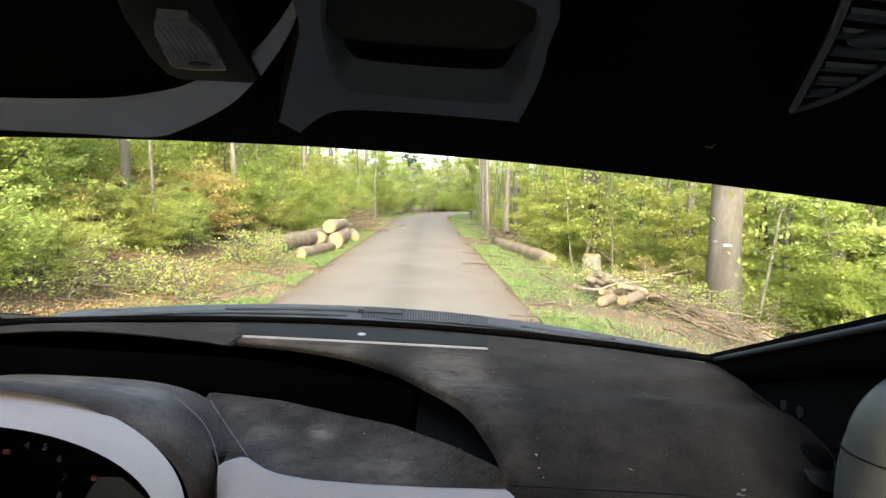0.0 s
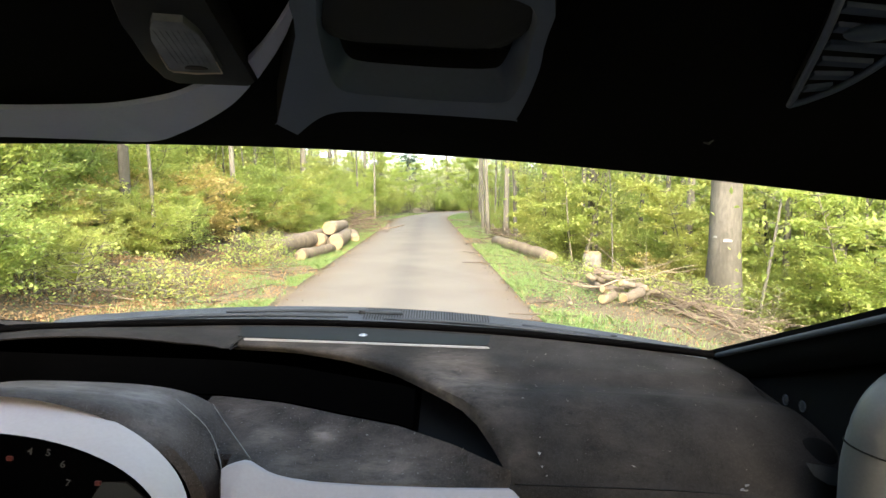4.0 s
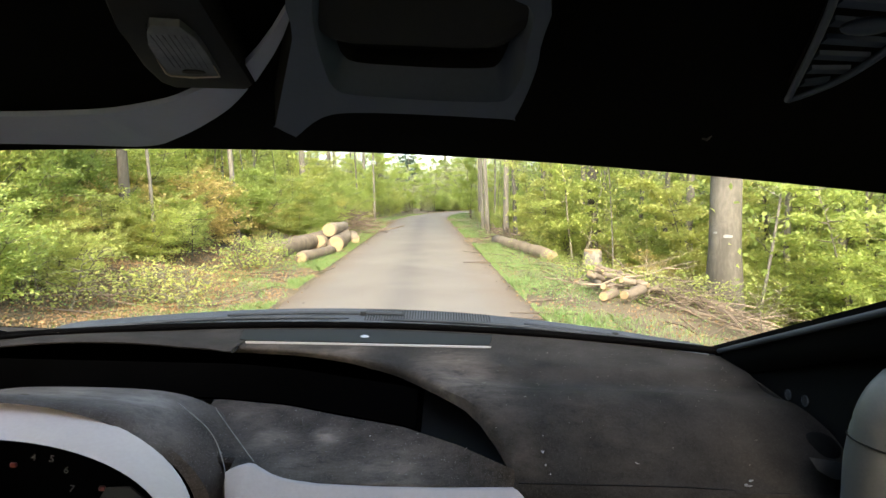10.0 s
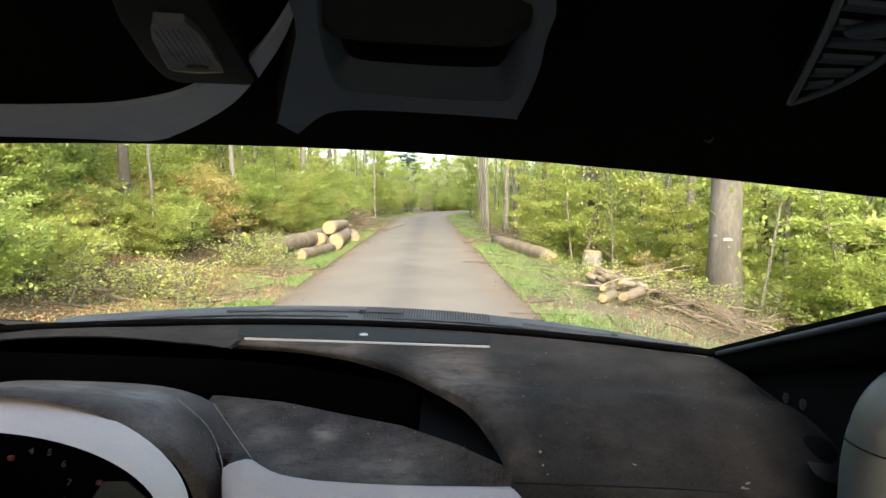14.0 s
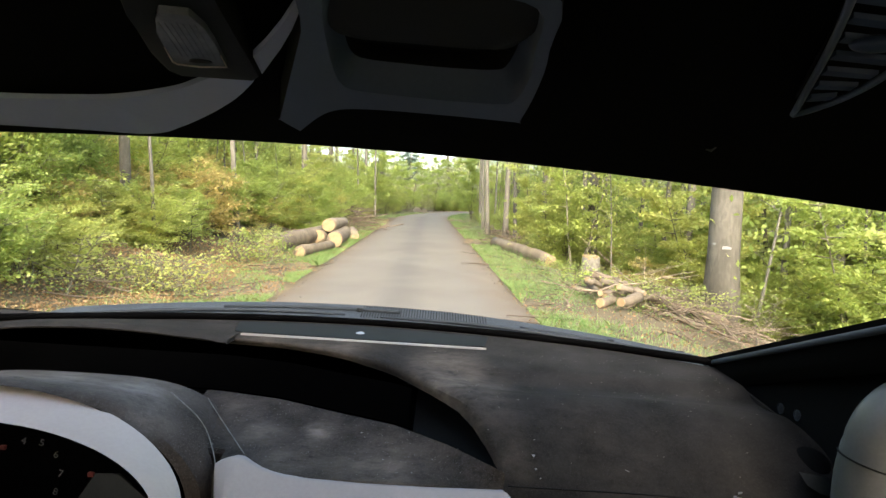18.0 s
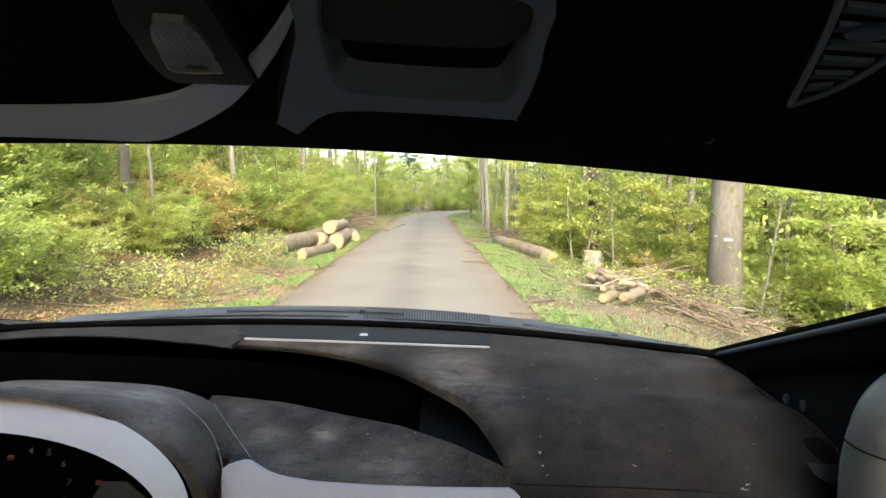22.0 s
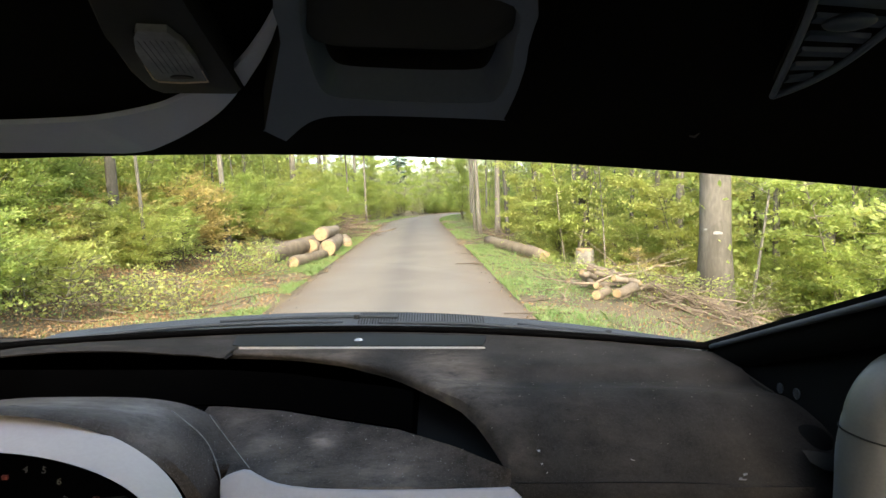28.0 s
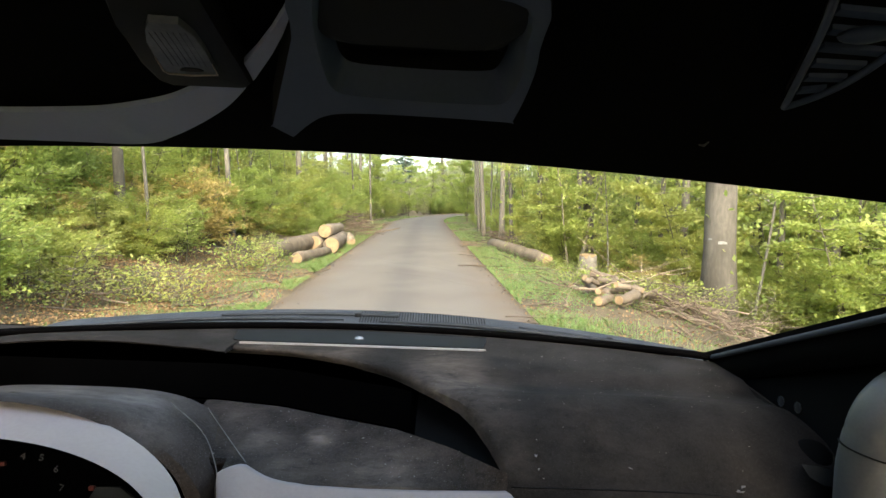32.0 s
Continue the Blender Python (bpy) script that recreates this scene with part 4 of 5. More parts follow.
for x in (-0.172, 0.38):
    bm = bmesh.new()
    bmesh.ops.create_cone(bm, cap_ends=True, segments=18, radius1=0.009, radius2=0.007, depth=0.008, matrix=Matrix.Translation(Vector(along(x, 1.18)) + Vector((0, 0, 0.003))))
    cpart("wiper_nut", done(bm, "wiper_nut", M_RUBBER), parent=scuttle)

# flecks of mud on the dash
rng = random.Random(5)
fv, ff = [], []
for k in range(420):
    x = rng.uniform(-0.02, 0.50)
    y = rng.uniform(0.66, 0.98)
    if k < 230:
        x = rng.uniform(-0.33, 0.05)
        y = rng.uniform(0.645, interp(x, BACK_X, BACK_Y))
        z = -0.345 - 0.020 * (interp(x, BACK_X, BACK_Y) - y) / max(0.01, interp(x, BACK_X, BACK_Y) - 0.64)
    else:
        if x < 0.1 and y < interp(x, LIP_X, LIP_Y) + 0.01:
            continue
        z = dash_top(x, y)
    r = rng.uniform(0.0002, 0.0006) * (2.4 if k % 23 == 0 else 1)
    a = rng.uniform(0, 6.3)
    c = Vector((x, y, z + 0.0006))
    i = len(fv)
    fv += [c + Vector((math.cos(a + q) * r * m, math.sin(a + q) * r * m, 0.0003)) for q, m in ((0, 1.8), (1.2, 0.8), (2.6, 1.4), (3.9, 0.7), (5.0, 1.1))]
    fv.append(c + Vector((0, 0, 0.0012)))
    ff += [(i + q, i + (q + 1) % 5, i + 5) for q in range(5)]
for x, y, L, a in ((0.4014, 0.643, 0.011, 0.3), (0.407, 0.6475, 0.012, 1.0), (0.399, 0.6440, 0.008, 0.8), (0.144, 0.684, 0.003, 1.5), (0.141, 0.668, 0.010, 1.65), (0.143, 0.655, 0.007, 1.5), (0.148, 0.647, 0.004, 1.2), (0.2626, 0.6585, 0.006, -0.8), (0.1916, 0.738, 0.003, 0.2), (0.316, 0.6743, 0.0025, 0.4), (0.435, 0.688, 0.003, 0.4)):
    c = Vector((x, y, dash_top(x, y) + 0.0012))
    i = len(fv)
    fv += [c + Vector((math.cos(a + q) * L * m * 0.7, math.sin(a + q) * L * m * 0.7, 0.0010)) for q, m in ((0, 1.1), (0.6, 0.5), (1.5, 0.3), (2.9, 0.9), (3.6, 0.35), (5.2, 0.4))]
    ff += [(i, i + 1, i + 2), (i, i + 2, i + 3), (i, i + 3, i + 4), (i, i + 4, i + 5)]
cpart("mud_flecks", mesh_ob("mud_flecks", fv, ff, M_CRUMB), "dried mud flecks", dash)["kind"] = "stuff"


# ---- the forest road ----
def road_mid(y):
    """Middle line of the road: nearly straight, then bending to the right past a low crest."""
    bend = 0.0105 * max(0.0, min(y, 56.0) - 31.0) ** 2 + 0.525 * max(0.0, y - 56.0)
    return -0.55 - 0.028 * (y - 6) + bend


HALF = 1.58


def lump(x, y, s, seed=0.0):
    return noise.noise(Vector((x * s, y * s, seed)))


def ground_z(x, y):
    r = x - road_mid(y)
    rise = -0.0003 * max(0.0, min(y, 70.0) - 30.0) ** 2
    if abs(r) < HALF + 0.12:
        return rise - 0.012 * r * r
    out = abs(r) - HALF - 0.12
    rough = min(1.0, out / 1.5)
    if r < 0:
        h = 0.03 * min(out, 2.0) + (0.40 * max(0.0, out - 2.0) if out < 11 else 3.6 + 0.20 * (out - 11))
        h = min(h, 9.0 + 0.02 * out) * max(0.12, 1.0 - 0.05 * max(0.0, y - 36.0))
    else:
        h = -0.06 * min(out, 1.2) - (0.24 * max(0.0, out - 1.2))
        h = max(h, -9.0 + 0.01 * min(out, 900))
    return rise - 0.035 + h + rough * (0.16 * lump(x, y, 0.8) + 0.05 * lump(x, y, 3.1, 4.0)) + min(1.0, out / 20) * 0.9 * lump(x, y, 0.09, 9.0)


xs = np.concatenate([-np.geomspace(900, 9, 26), np.linspace(-8.6, 8.6, 88), np.geomspace(9, 900, 26)])
ys = np.concatenate([-np.geomspace(600, 8, 14), np.linspace(-7.5, 40, 130), np.geomspace(41, 1500, 46)])
verts = []
for y in ys:
    for x in xs:
        xx = x + (road_mid(y) if abs(x) < 40 else 0)
        z = ground_z(xx, y)
        if abs(xx - road_mid(y)) < HALF + 0.12:
            z -= 0.05
        verts.append((xx, y, z))
nx = len(xs)
faces = [(j * nx + i, j * nx + i + 1, (j + 1) * nx + i + 1, (j + 1) * nx + i) for j in range(len(ys) - 1) for i in range(nx - 1)]
ground = tagged(new("ground", mesh_ob("ground", verts, faces, M_GROUND, True)), "brown leaf-strewn forest floor rising beside the road", "ground", kind="structure")

rows = []
for y in np.concatenate([np.linspace(-20, 40, 140), np.linspace(41, 130, 60)]):
    m, row = road_mid(y), []
    for k in np.linspace(-1, 1, 17):
        w = HALF + 0.07 * lump(y, 3.0 if k < 0 else 7.0, 0.9) + 0.03 * lump(y, 1.0, 4.0)
        r = k * w
        wheel = -0.012 * (math.exp(-((abs(r) - 0.72) / 0.28) ** 2))
        row.append((m + r, y, ground_z(m + r * 0.98, y) + wheel + 0.006 * lump(m + r, y, 1.4) - (0.035 if abs(k) == 1 else 0)))
    rows.append(row)
road_me = grid_mesh("road", rows, M_ROAD)
lat = road_me.attributes.new("lateral", "FLOAT", "POINT")
lat.data.foreach_set("value", [abs(k) for _ in rows for k in np.linspace(-1, 1, 17)])
road = tagged(new("road", road_me), "narrow pale grey-beige forest road with worn wheel tracks", "road", kind="structure")


# far wooded ridge beyond the road's end, haze painted into its colour
rows = []
for x in np.linspace(-700, 700, 120):
    top = 26 + 10 * lump(x, 0.0, 0.006, 3.0) + 2.2 * lump(x, 1.0, 0.05, 5.0) + 1.2 * lump(x, 2.0, 0.23, 7.0)
    rows.append([(x, 620, -16), (x, 640, top * 0.5), (x + 3, 665, top * 0.85), (x, 690, top), (x, 760, top * 0.6), (x, 800, -16)])
tagged(new("backdrop", grid_mesh("backdrop", rows, M_RIDGE)), "far wooded ridge with haze painted into its grey-green", "ridge", kind="structure")


# ---- plants ----
def leaf_quads(points, dirs, sizes, rng, narrow=0.5, fold=0.25):
    """Folded pointed leaves at points, lying roughly along dirs."""
    n = len(points)
    d = dirs + rng.normal(0, 0.45, (n, 3))
    d /= np.linalg.norm(d, axis=1)[:, None] + 1e-9
    up = np.stack([rng.normal(0, 1.2, n), rng.normal(0, 1.2, n), np.ones(n)], 1)
    side = np.cross(d, up)
    side /= np.linalg.norm(side, axis=1)[:, None] + 1e-9
    nor = np.cross(side, d)
    s = sizes[:, None]
    a = points
    b = points + d * s * 0.5 + side * s * narrow * 0.5 + nor * s * fold * 0.4
    c = points + d * s
    e = points + d * s * 0.5 - side * s * narrow * 0.5 + nor * s * fold * 0.4
    v = np.stack([a, b, c, e], 1).reshape(-1, 3)
    f = np.arange(4 * n).reshape(-1, 4)
    return v, f


def fast_mesh(name, v, f, material):
    me = bpy.data.meshes.new(name)
    me.vertices.add(len(v))
    me.vertices.foreach_set("co", np.asarray(v, dtype=np.float32).ravel())
    k = f.shape[1]
    me.loops.add(f.size)
    me.loops.foreach_set("vertex_index", f.astype(np.int32).ravel())
    me.polygons.add(len(f))
    me.polygons.foreach_set("loop_start", np.arange(0, f.size, k, dtype=np.int32))
    me.materials.append(material)
    me.update(calc_edges=True)
    me.validate()
    return me


def limb(p, d, length, r, rng, bend=0.25, n=6):
    pts, rad = [Vector(p)], [r]
    d = Vector(d).normalized()
    for k in range(n):
        d = (d + Vector((rng.normal(0, bend), rng.normal(0, bend), rng.normal(0.05, bend * 0.6))) * 0.5).normalized()
        pts.append(pts[-1] + d * length / n)
        rad.append(r * (1 - 0.85 * (k + 1) / n))
    return pts, rad


def merge(geos):
    verts, faces = [], []
    for v, f in geos:
        o = len(verts)
        verts += v
        faces += [tuple(i + o for i in q) for q in f]
    return verts, faces


def shrub(seed, height, width, leaves, size, material, label, category="shrub", stems=6, low=0.05, name="shrub"):
    """A many-stemmed shrub or sapling: stems with side twigs, leaves in loose sprays along the twigs."""
    rng = np.random.default_rng(seed)
    root = tagged(new(name), label, category)
    geos, twigs = [], []
    for s in range(stems):
        a = rng.uniform(0, 2 * math.pi)
        lean = rng.uniform(0.1, 0.75) * width / height
        pts, rad = limb((math.cos(a) * 0.12, math.sin(a) * 0.12, -0.15), (math.cos(a) * lean, math.sin(a) * lean, 1), height * rng.uniform(0.75, 1.05), 0.010 + 0.005 * height, rng, 0.18, 8)
        geos.append(tube_geo(pts, rad, 5))
        for k in range(1, len(pts)):
            for _ in range(3):
                t = rng.uniform(0, 1)
                p = pts[k - 1].lerp(pts[k], t)
                if p.z < low * height:
                    continue
                b = rng.uniform(0, 2 * math.pi)
                L = width * rng.uniform(0.18, 0.5) * (1.15 - 0.6 * p.z / height)
                tp, tr = limb(p, (math.cos(b), math.sin(b), rng.uniform(-0.1, 0.5)), L, 0.006 + 0.002 * height, rng, 0.3, 4)
                geos.append(tube_geo(tp, tr, 3, False))
                twigs.append(tp)
    part("stems", mesh_ob("stems", *merge(geos), M_STEM, True), root)
    per = max(1, leaves // len(twigs))
    P, D = [], []
    for tp in twigs:
        q = np.array(tp)
        t = rng.uniform(0.15, 1.0, per) ** 0.8 * (len(q) - 1.001)
        i = t.astype(int)
        base = q[i] + (q[i + 1] - q[i]) * (t - i)[:, None]
        P.append(base + rng.normal(0, 0.035 + 0.02 * width, (per, 3)) * np.array([1, 1, 0.55]))
        D.append((q[i + 1] - q[i]) / (np.linalg.norm(q[i + 1] - q[i], axis=1)[:, None] + 1e-9))
    P, D = np.concatenate(P), np.concatenate(D)
    v, f = leaf_quads(P, D, size * rng.uniform(0.6, 1.25, len(P)), rng)
    part("crown", fast_mesh("crown", v, f, material), root)
    return root


def tree(seed, height, r, lean, leaves, size, label, first=0.42):
    """A tall forest tree: flared tapered trunk, limbs, and a high loose crown."""
    rng = np.random.default_rng(seed)
    root = tagged(new("tree"), label, "tree")
    pts, rad = [], []
    for k in range(15):
        t = k / 14
        pts.append(Vector((lean[0] * t * height + 0.10 * math.sin(3 * t + seed), lean[1] * t * height + 0.08 * math.sin(4 * t + 2 * seed), t * height - 0.35)))
        rad.append(r * ((1 - 0.8 * t) + 0.35 * math.exp(-t * 34)))
    v, f = tube_geo(pts, rad, 12)
    w = []
    for p in v:
        s = 1 + 0.07 * noise.noise(Vector((p.x * 6, p.y * 6, p.z * 0.8 + seed)))
        c = Vector((lean[0] * p.z, lean[1] * p.z, p.z))
        w.append(c + (p - c) * s)
    part("trunk", mesh_ob("trunk", w, f, M_BARK, True), root)
    geos, twigs = [], []
    for k in range(16):
        t = rng.uniform(first, 0.97)
        i = int(t * 14)
        p = pts[i].lerp(pts[min(i + 1, 14)], t * 14 - i)
        b = rng.uniform(0, 2 * math.pi)
        L = height * rng.uniform(0.12, 0.24) * (1.3 - 0.7 * t)
        tp, tr = limb(p, (math.cos(b), math.sin(b), rng.uniform(0.2, 0.9)), L, r * 0.3 * (1.2 - t), rng, 0.3, 6)
        geos.append(tube_geo(tp, tr, 5, False))
        twigs.append(tp)
        for _ in range(4):
            q = tp[rng.integers(2, 6)]
            sp, sr = limb(q, (rng.normal(), rng.normal(), rng.normal(0.2, 0.5)), L * 0.5, r * 0.08, rng, 0.35, 4)
            geos.append(tube_geo(sp, sr, 3, False))
            twigs.append(sp)
    part("limbs", mesh_ob("limbs", *merge(geos), M_BARK, True), root)["kind"] = "stuff"
    per = max(1, leaves // len(twigs))
    P = np.concatenate([np.array(tp)[rng.integers(1, len(tp), per)] + rng.normal(0, 0.45, (per, 3)) for tp in twigs])
    v, f = leaf_quads(P, rng.normal(0, 1, P.shape), size * rng.uniform(0.6, 1.3, len(P)), rng, 0.6)
    part("crown", fast_mesh("crown", v, f, M_LEAF), root)
    return root


def plant(models, spots, rng, lo=0.8, hi=1.2, group="", inside=False):
    """Copies of the models at the spots; the first use of each model is the model itself."""
    for i, (x, y) in enumerate(spots):
        if not inside and y > 42 and abs(x + 0.056 * y) < 0.019 * y + 0.9:
            continue
        k = int(rng.integers(0, len(models)))
        s = float(rng.uniform(lo, hi))
        turn = float(rng.uniform(0, 360))
        m = pose(x, y, ground_z(x, y) - 0.04, 0, 0, turn)
        if not models[k].get("used"):
            ob = models[k]
            ob["used"] = True
            ob.matrix_basis = m @ Matrix.Diagonal((s, s, s, 1))
        else:
            src = models[k]
            keep = src.matrix_basis.copy()
            src.scale = (s, s, s)
            ob = copy_thing(src, m)
            src.matrix_basis = keep
            del ob["used"]
        if group:
            tagged(ob, group=group)


rng = np.random.default_rng(11)
bushes = [shrub(21 + k, h, w, n, 0.068, M_LEAF, "dense fresh yellow-green shrub on the road bank", stems=s) for k, (h, w, n, s) in enumerate(((2.6, 2.4, 22000, 9), (2.0, 2.2, 17000, 8), (3.2, 2.6, 24000, 9)))]
rusty = [shrub(41 + k, 1.9, 2.0, 8000, 0.075, M_RUST, "coppery brown young shrub among dry leaves", stems=8) for k in range(2)]
golden = [shrub(31 + k, h, w, n, 0.066, M_GOLD, "golden-olive shrub with young leaves on the bank", stems=8) for k, (h, w, n) in enumerate(((2.3, 2.3, 16000), (1.8, 2.0, 13000)))]
saplings = [shrub(51 + k, h, 1.9, n, 0.072, M_LEAF, "slender spring-green beech sapling", "sapling", 3, 0.12, "sapling") for k, (h, n) in enumerate(((4.6, 15000), (5.6, 17000), (3.8, 13000)))]
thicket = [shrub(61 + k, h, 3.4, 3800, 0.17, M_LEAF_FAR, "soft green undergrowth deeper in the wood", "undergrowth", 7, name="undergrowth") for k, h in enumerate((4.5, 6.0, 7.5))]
trees = [tree(71 + k, h, r, ln, 1300, 0.30, "tall grey beech with a straight bare trunk") for k, (h, r, ln) in enumerate(((19, 0.17, (0.01, 0.0)), (21, 0.22, (-0.012, 0.01)), (17, 0.13, (0.03, 0.0)), (22, 0.26, (0.015, -0.01))))]

poles = [tree(81 + k, h, r, ln, 600, 0.28, "slim grey young beech with a bare straight trunk", 0.5) for k, (h, r, ln) in enumerate(((15, 0.085, (0.02, 0.0)), (16, 0.11, (-0.015, 0.01)), (13, 0.07, (0.035, 0.01))))]
whips = [tree(111 + k, h, r, ln, 900, 0.10, "thin-stemmed young tree with sparse fresh leaves", 0.22) for k, (h, r, ln) in enumerate(((7.5, 0.032, (0.05, 0.02)), (9.0, 0.040, (-0.03, 0.03)), (6.0, 0.026, (0.08, -0.02)), (8.2, 0.035, (-0.06, 0.0))))]
seedlings = [shrub(101 + k, h, 0.9, 950, 0.05, M_LEAF, "low leafy seedlings on the verge", "seedlings", 6, name="seedlings") for k, h in enumerate((0.5, 0.75, 0.95))]


def side_spots(n, r0, r1, y0, y1, side, gap):
    out = []
    for _ in range(n * 12):
        y = y0 + (y1 - y0) * float(rng.uniform(0, 1))
        r = float(rng.uniform(r0, r1))
        x = road_mid(y) + side * (HALF + r)
        if all((x - a) ** 2 + (y - b) ** 2 > gap * gap for a, b in out):
            out.append((x, y))
        if len(out) == n:
            break
    return out


# left: a bank of shrubs along the road, then saplings and undergrowth up the slope
plant(bushes, [(-6.9, 5.6), (-6.5, 7.3), (-6.9, 9.0), (-6.0, 10.6), (-5.6, 12.4), (-5.2, 14.6)] + side_spots(26, 2.6, 4.0, 17, 60, -1, 1.3) + side_spots(14, 1.5, 3.2, 40, 80, -1, 1.3) + side_spots(16, 5.0, 8.5, 4, 30, -1, 1.5), rng, 0.75, 1.15, "shrubs along the road")
plant(rusty, [(-6.9, 6.5), (-5.2, 11.4), (-7.4, 10.0)] + side_spots(7, 3.0, 5.5, 9, 40, -1, 1.5) + side_spots(7, 3.4, 6, 12, 45, 1, 1.6), rng, 0.7, 1.1, "coppery shrubs")
plant(saplings, side_spots(26, 5.5, 13, 5, 60, -1, 1.6) + side_spots(30, 4.0, 14, 6, 60, 1, 1.7) + [(3.0, 11.6), (6.2, 7.6), (6.6, 6.2), (2.7, 13.2), (5.6, 11.2)], rng, 0.75, 1.15, "beech saplings")
plant(bushes, [(4.6, 16.0), (3.3, 20.5), (4.6, 11.6), (6.3, 9.0), (3.2, 12.8)] + side_spots(22, 2.4, 5.5, 22, 60, 1, 1.5) + side_spots(14, 5.5, 11, 6, 24, 1, 1.6), rng, 0.55, 0.95, "shrubs along the road")
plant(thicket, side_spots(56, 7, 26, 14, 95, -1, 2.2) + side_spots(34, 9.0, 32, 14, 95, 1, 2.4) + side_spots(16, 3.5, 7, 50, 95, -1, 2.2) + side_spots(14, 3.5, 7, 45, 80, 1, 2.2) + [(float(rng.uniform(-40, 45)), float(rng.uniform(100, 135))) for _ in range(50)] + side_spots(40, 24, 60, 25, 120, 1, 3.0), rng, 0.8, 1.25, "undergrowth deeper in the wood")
plant(poles, [(1.75, 19.0), (2.15, 17.2), (2.75, 14.2), (4.95, 13.4), (3.95, 14.6), (3.5, 12.3), (5.3, 11.4), (3.1, 16.0), (5.0, 12.2), (6.9, 10.6), (4.4, 16.5), (2.5, 18.6), (6.0, 13.2), (7.4, 9.6), (3.0, 21.0), (-4.4, 28.5), (-3.9, 31.0), (2.6, 26.0), (2.3, 33.0), (1.9, 23.0)] + side_spots(26, 3.0, 12, 18, 60, 1, 1.6) + side_spots(10, 5.0, 12, 14, 45, -1, 2.0), rng, 0.8, 1.2, "slim young beeches")
plant(poles, [(-5.6, 9.4), (-5.0, 13.0), (-6.6, 7.0), (-7.4, 8.2), (-4.9, 19.0)], rng, 0.8, 1.1, "slim young beeches")
plant(whips, side_spots(10, 2.8, 4.6, 6, 20, -1, 1.0), rng, 0.7, 1.1, "thin young trees")
plant(whips, side_spots(64, 2.6, 9.0, 8, 32, 1, 0.55) + side_spots(22, 4.2, 9.0, 7, 30, -1, 0.8), rng, 0.75, 1.25, "thin young trees")
plant(trees, side_spots(18, 3.4, 16, 22, 70, 1, 2.4) + side_spots(14, 5.0, 16, 20, 70, -1, 2.5)
      + [(float(rng.uniform(-30, 40)), float(rng.uniform(75, 125))) for _ in range(26)], rng, 0.75, 1.05, "tall beeches")
plant(seedlings, side_spots(36, 0.9, 4.2, 5, 40, -1, 0.8) + side_spots(44, 1.3, 4.8, 6.5, 40, 1, 0.6), rng, 0.6, 1.2, "seedlings on the verges")

plant(bushes, [(-5.9, 6.6), (-5.5, 8.8), (-5.1, 10.4)], rng, 0.36, 0.5, "shrubs along the road")
plant(golden, side_spots(4, 2.5, 4.0, 4.5, 10.5, -1, 1.4) + side_spots(8, 1.6, 2.8, 17, 40, -1, 1.4) + side_spots(8, 3.5, 7.0, 6, 26, -1, 1.4), rng, 0.5, 0.95, "golden shrubs")
plant(bushes, side_spots(8, 2.5, 4.4, 4.5, 11.5, -1, 0.9) + side_spots(8, 1.6, 2.8, 17, 40, -1, 1.1), rng, 0.45, 0.75, "shrubs along the road")
plant(thicket, [(y * (0.012 + 0.085 * float(rng.uniform(0, 1))), y) for y in np.linspace(58, 92, 16)], rng, 0.6, 0.9, "undergrowth deeper in the wood", True)
plant(bushes, side_spots(16, 5.0, 9.0, 5, 22, -1, 1.2), rng, 1.0, 1.3, "shrubs along the road")
for y0, n, lo, hi in ((46, 7, 0.22, 0.34), (60, 9, 0.3, 0.42), (80, 12, 0.42, 0.6)):
    plant(thicket, [(-0.10 * y + 0.075 * y * (k + float(rng.uniform(0, 1))) / n, y) for k in range(n) for y in [y0 + float(rng.uniform(0, 9))]], rng, lo, hi, "low growth at the bend", True)
plant(golden, side_spots(10, 2.8, 6.0, 12, 34, 1, 1.3), rng, 0.5, 0.8, "golden shrubs")
plant(rusty, side_spots(6, 2.4, 4.2, 5, 16, -1, 1.2) + side_spots(6, 2.2, 4.5, 9, 24, 1, 1.2), rng, 0.5, 0.8, "coppery shrubs")
plant(bushes, side_spots(10, 4.8, 7.0, 5, 11, 1, 1.0) + side_spots(10, 1.9, 3.2, 14, 34, 1, 1.1), rng, 0.38, 0.6, "shrubs along the road")
plant(saplings, side_spots(8, 3.6, 7.0, 9.5, 16, 1, 1.2), rng, 0.6, 0.9, "beech saplings")
plant(saplings, [(8.6, 8.2), (9.6, 10.4), (11.5, 12.4), (13.2, 15.0), (10.4, 14.0), (15.5, 18.5), (18.0, 22.0), (-9.5, 9.0), (-11.0, 12.5), (-10.0, 5.5)] + side_spots(26, 7.0, 15.0, 7, 34, 1, 1.3), rng, 0.9, 1.3, "beech saplings")
# Unseen growth around the car, added to close the place and green the cabin light.
plant(bushes, side_spots(12, 2.4, 7, -13, 3, -1, 1.5) + side_spots(12, 2.4, 7, -13, 3, 1, 1.5), rng, 0.6, 1.0, "shrubs along the road")
plant(thicket, side_spots(14, 7, 20, -24, 12, -1, 2.4) + side_spots(14, 7, 20, -24, 12, 1, 2.4), rng, 0.6, 0.95, "undergrowth")
far = np.random.default_rng(19)
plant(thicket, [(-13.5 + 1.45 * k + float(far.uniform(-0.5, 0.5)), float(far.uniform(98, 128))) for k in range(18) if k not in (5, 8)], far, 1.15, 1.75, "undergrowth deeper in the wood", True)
plant(saplings, [(road_mid(y) + dx, y) for dx, y in ((-3.4, 34.0), (-3.3, 39.0), (-3.1, 45.0), (-3.7, 52.0), (3.3, 35.0), (3.4, 41.0), (3.1, 48.0), (2.9, 56.0))], far, 1.15, 1.5, "beech saplings", True)
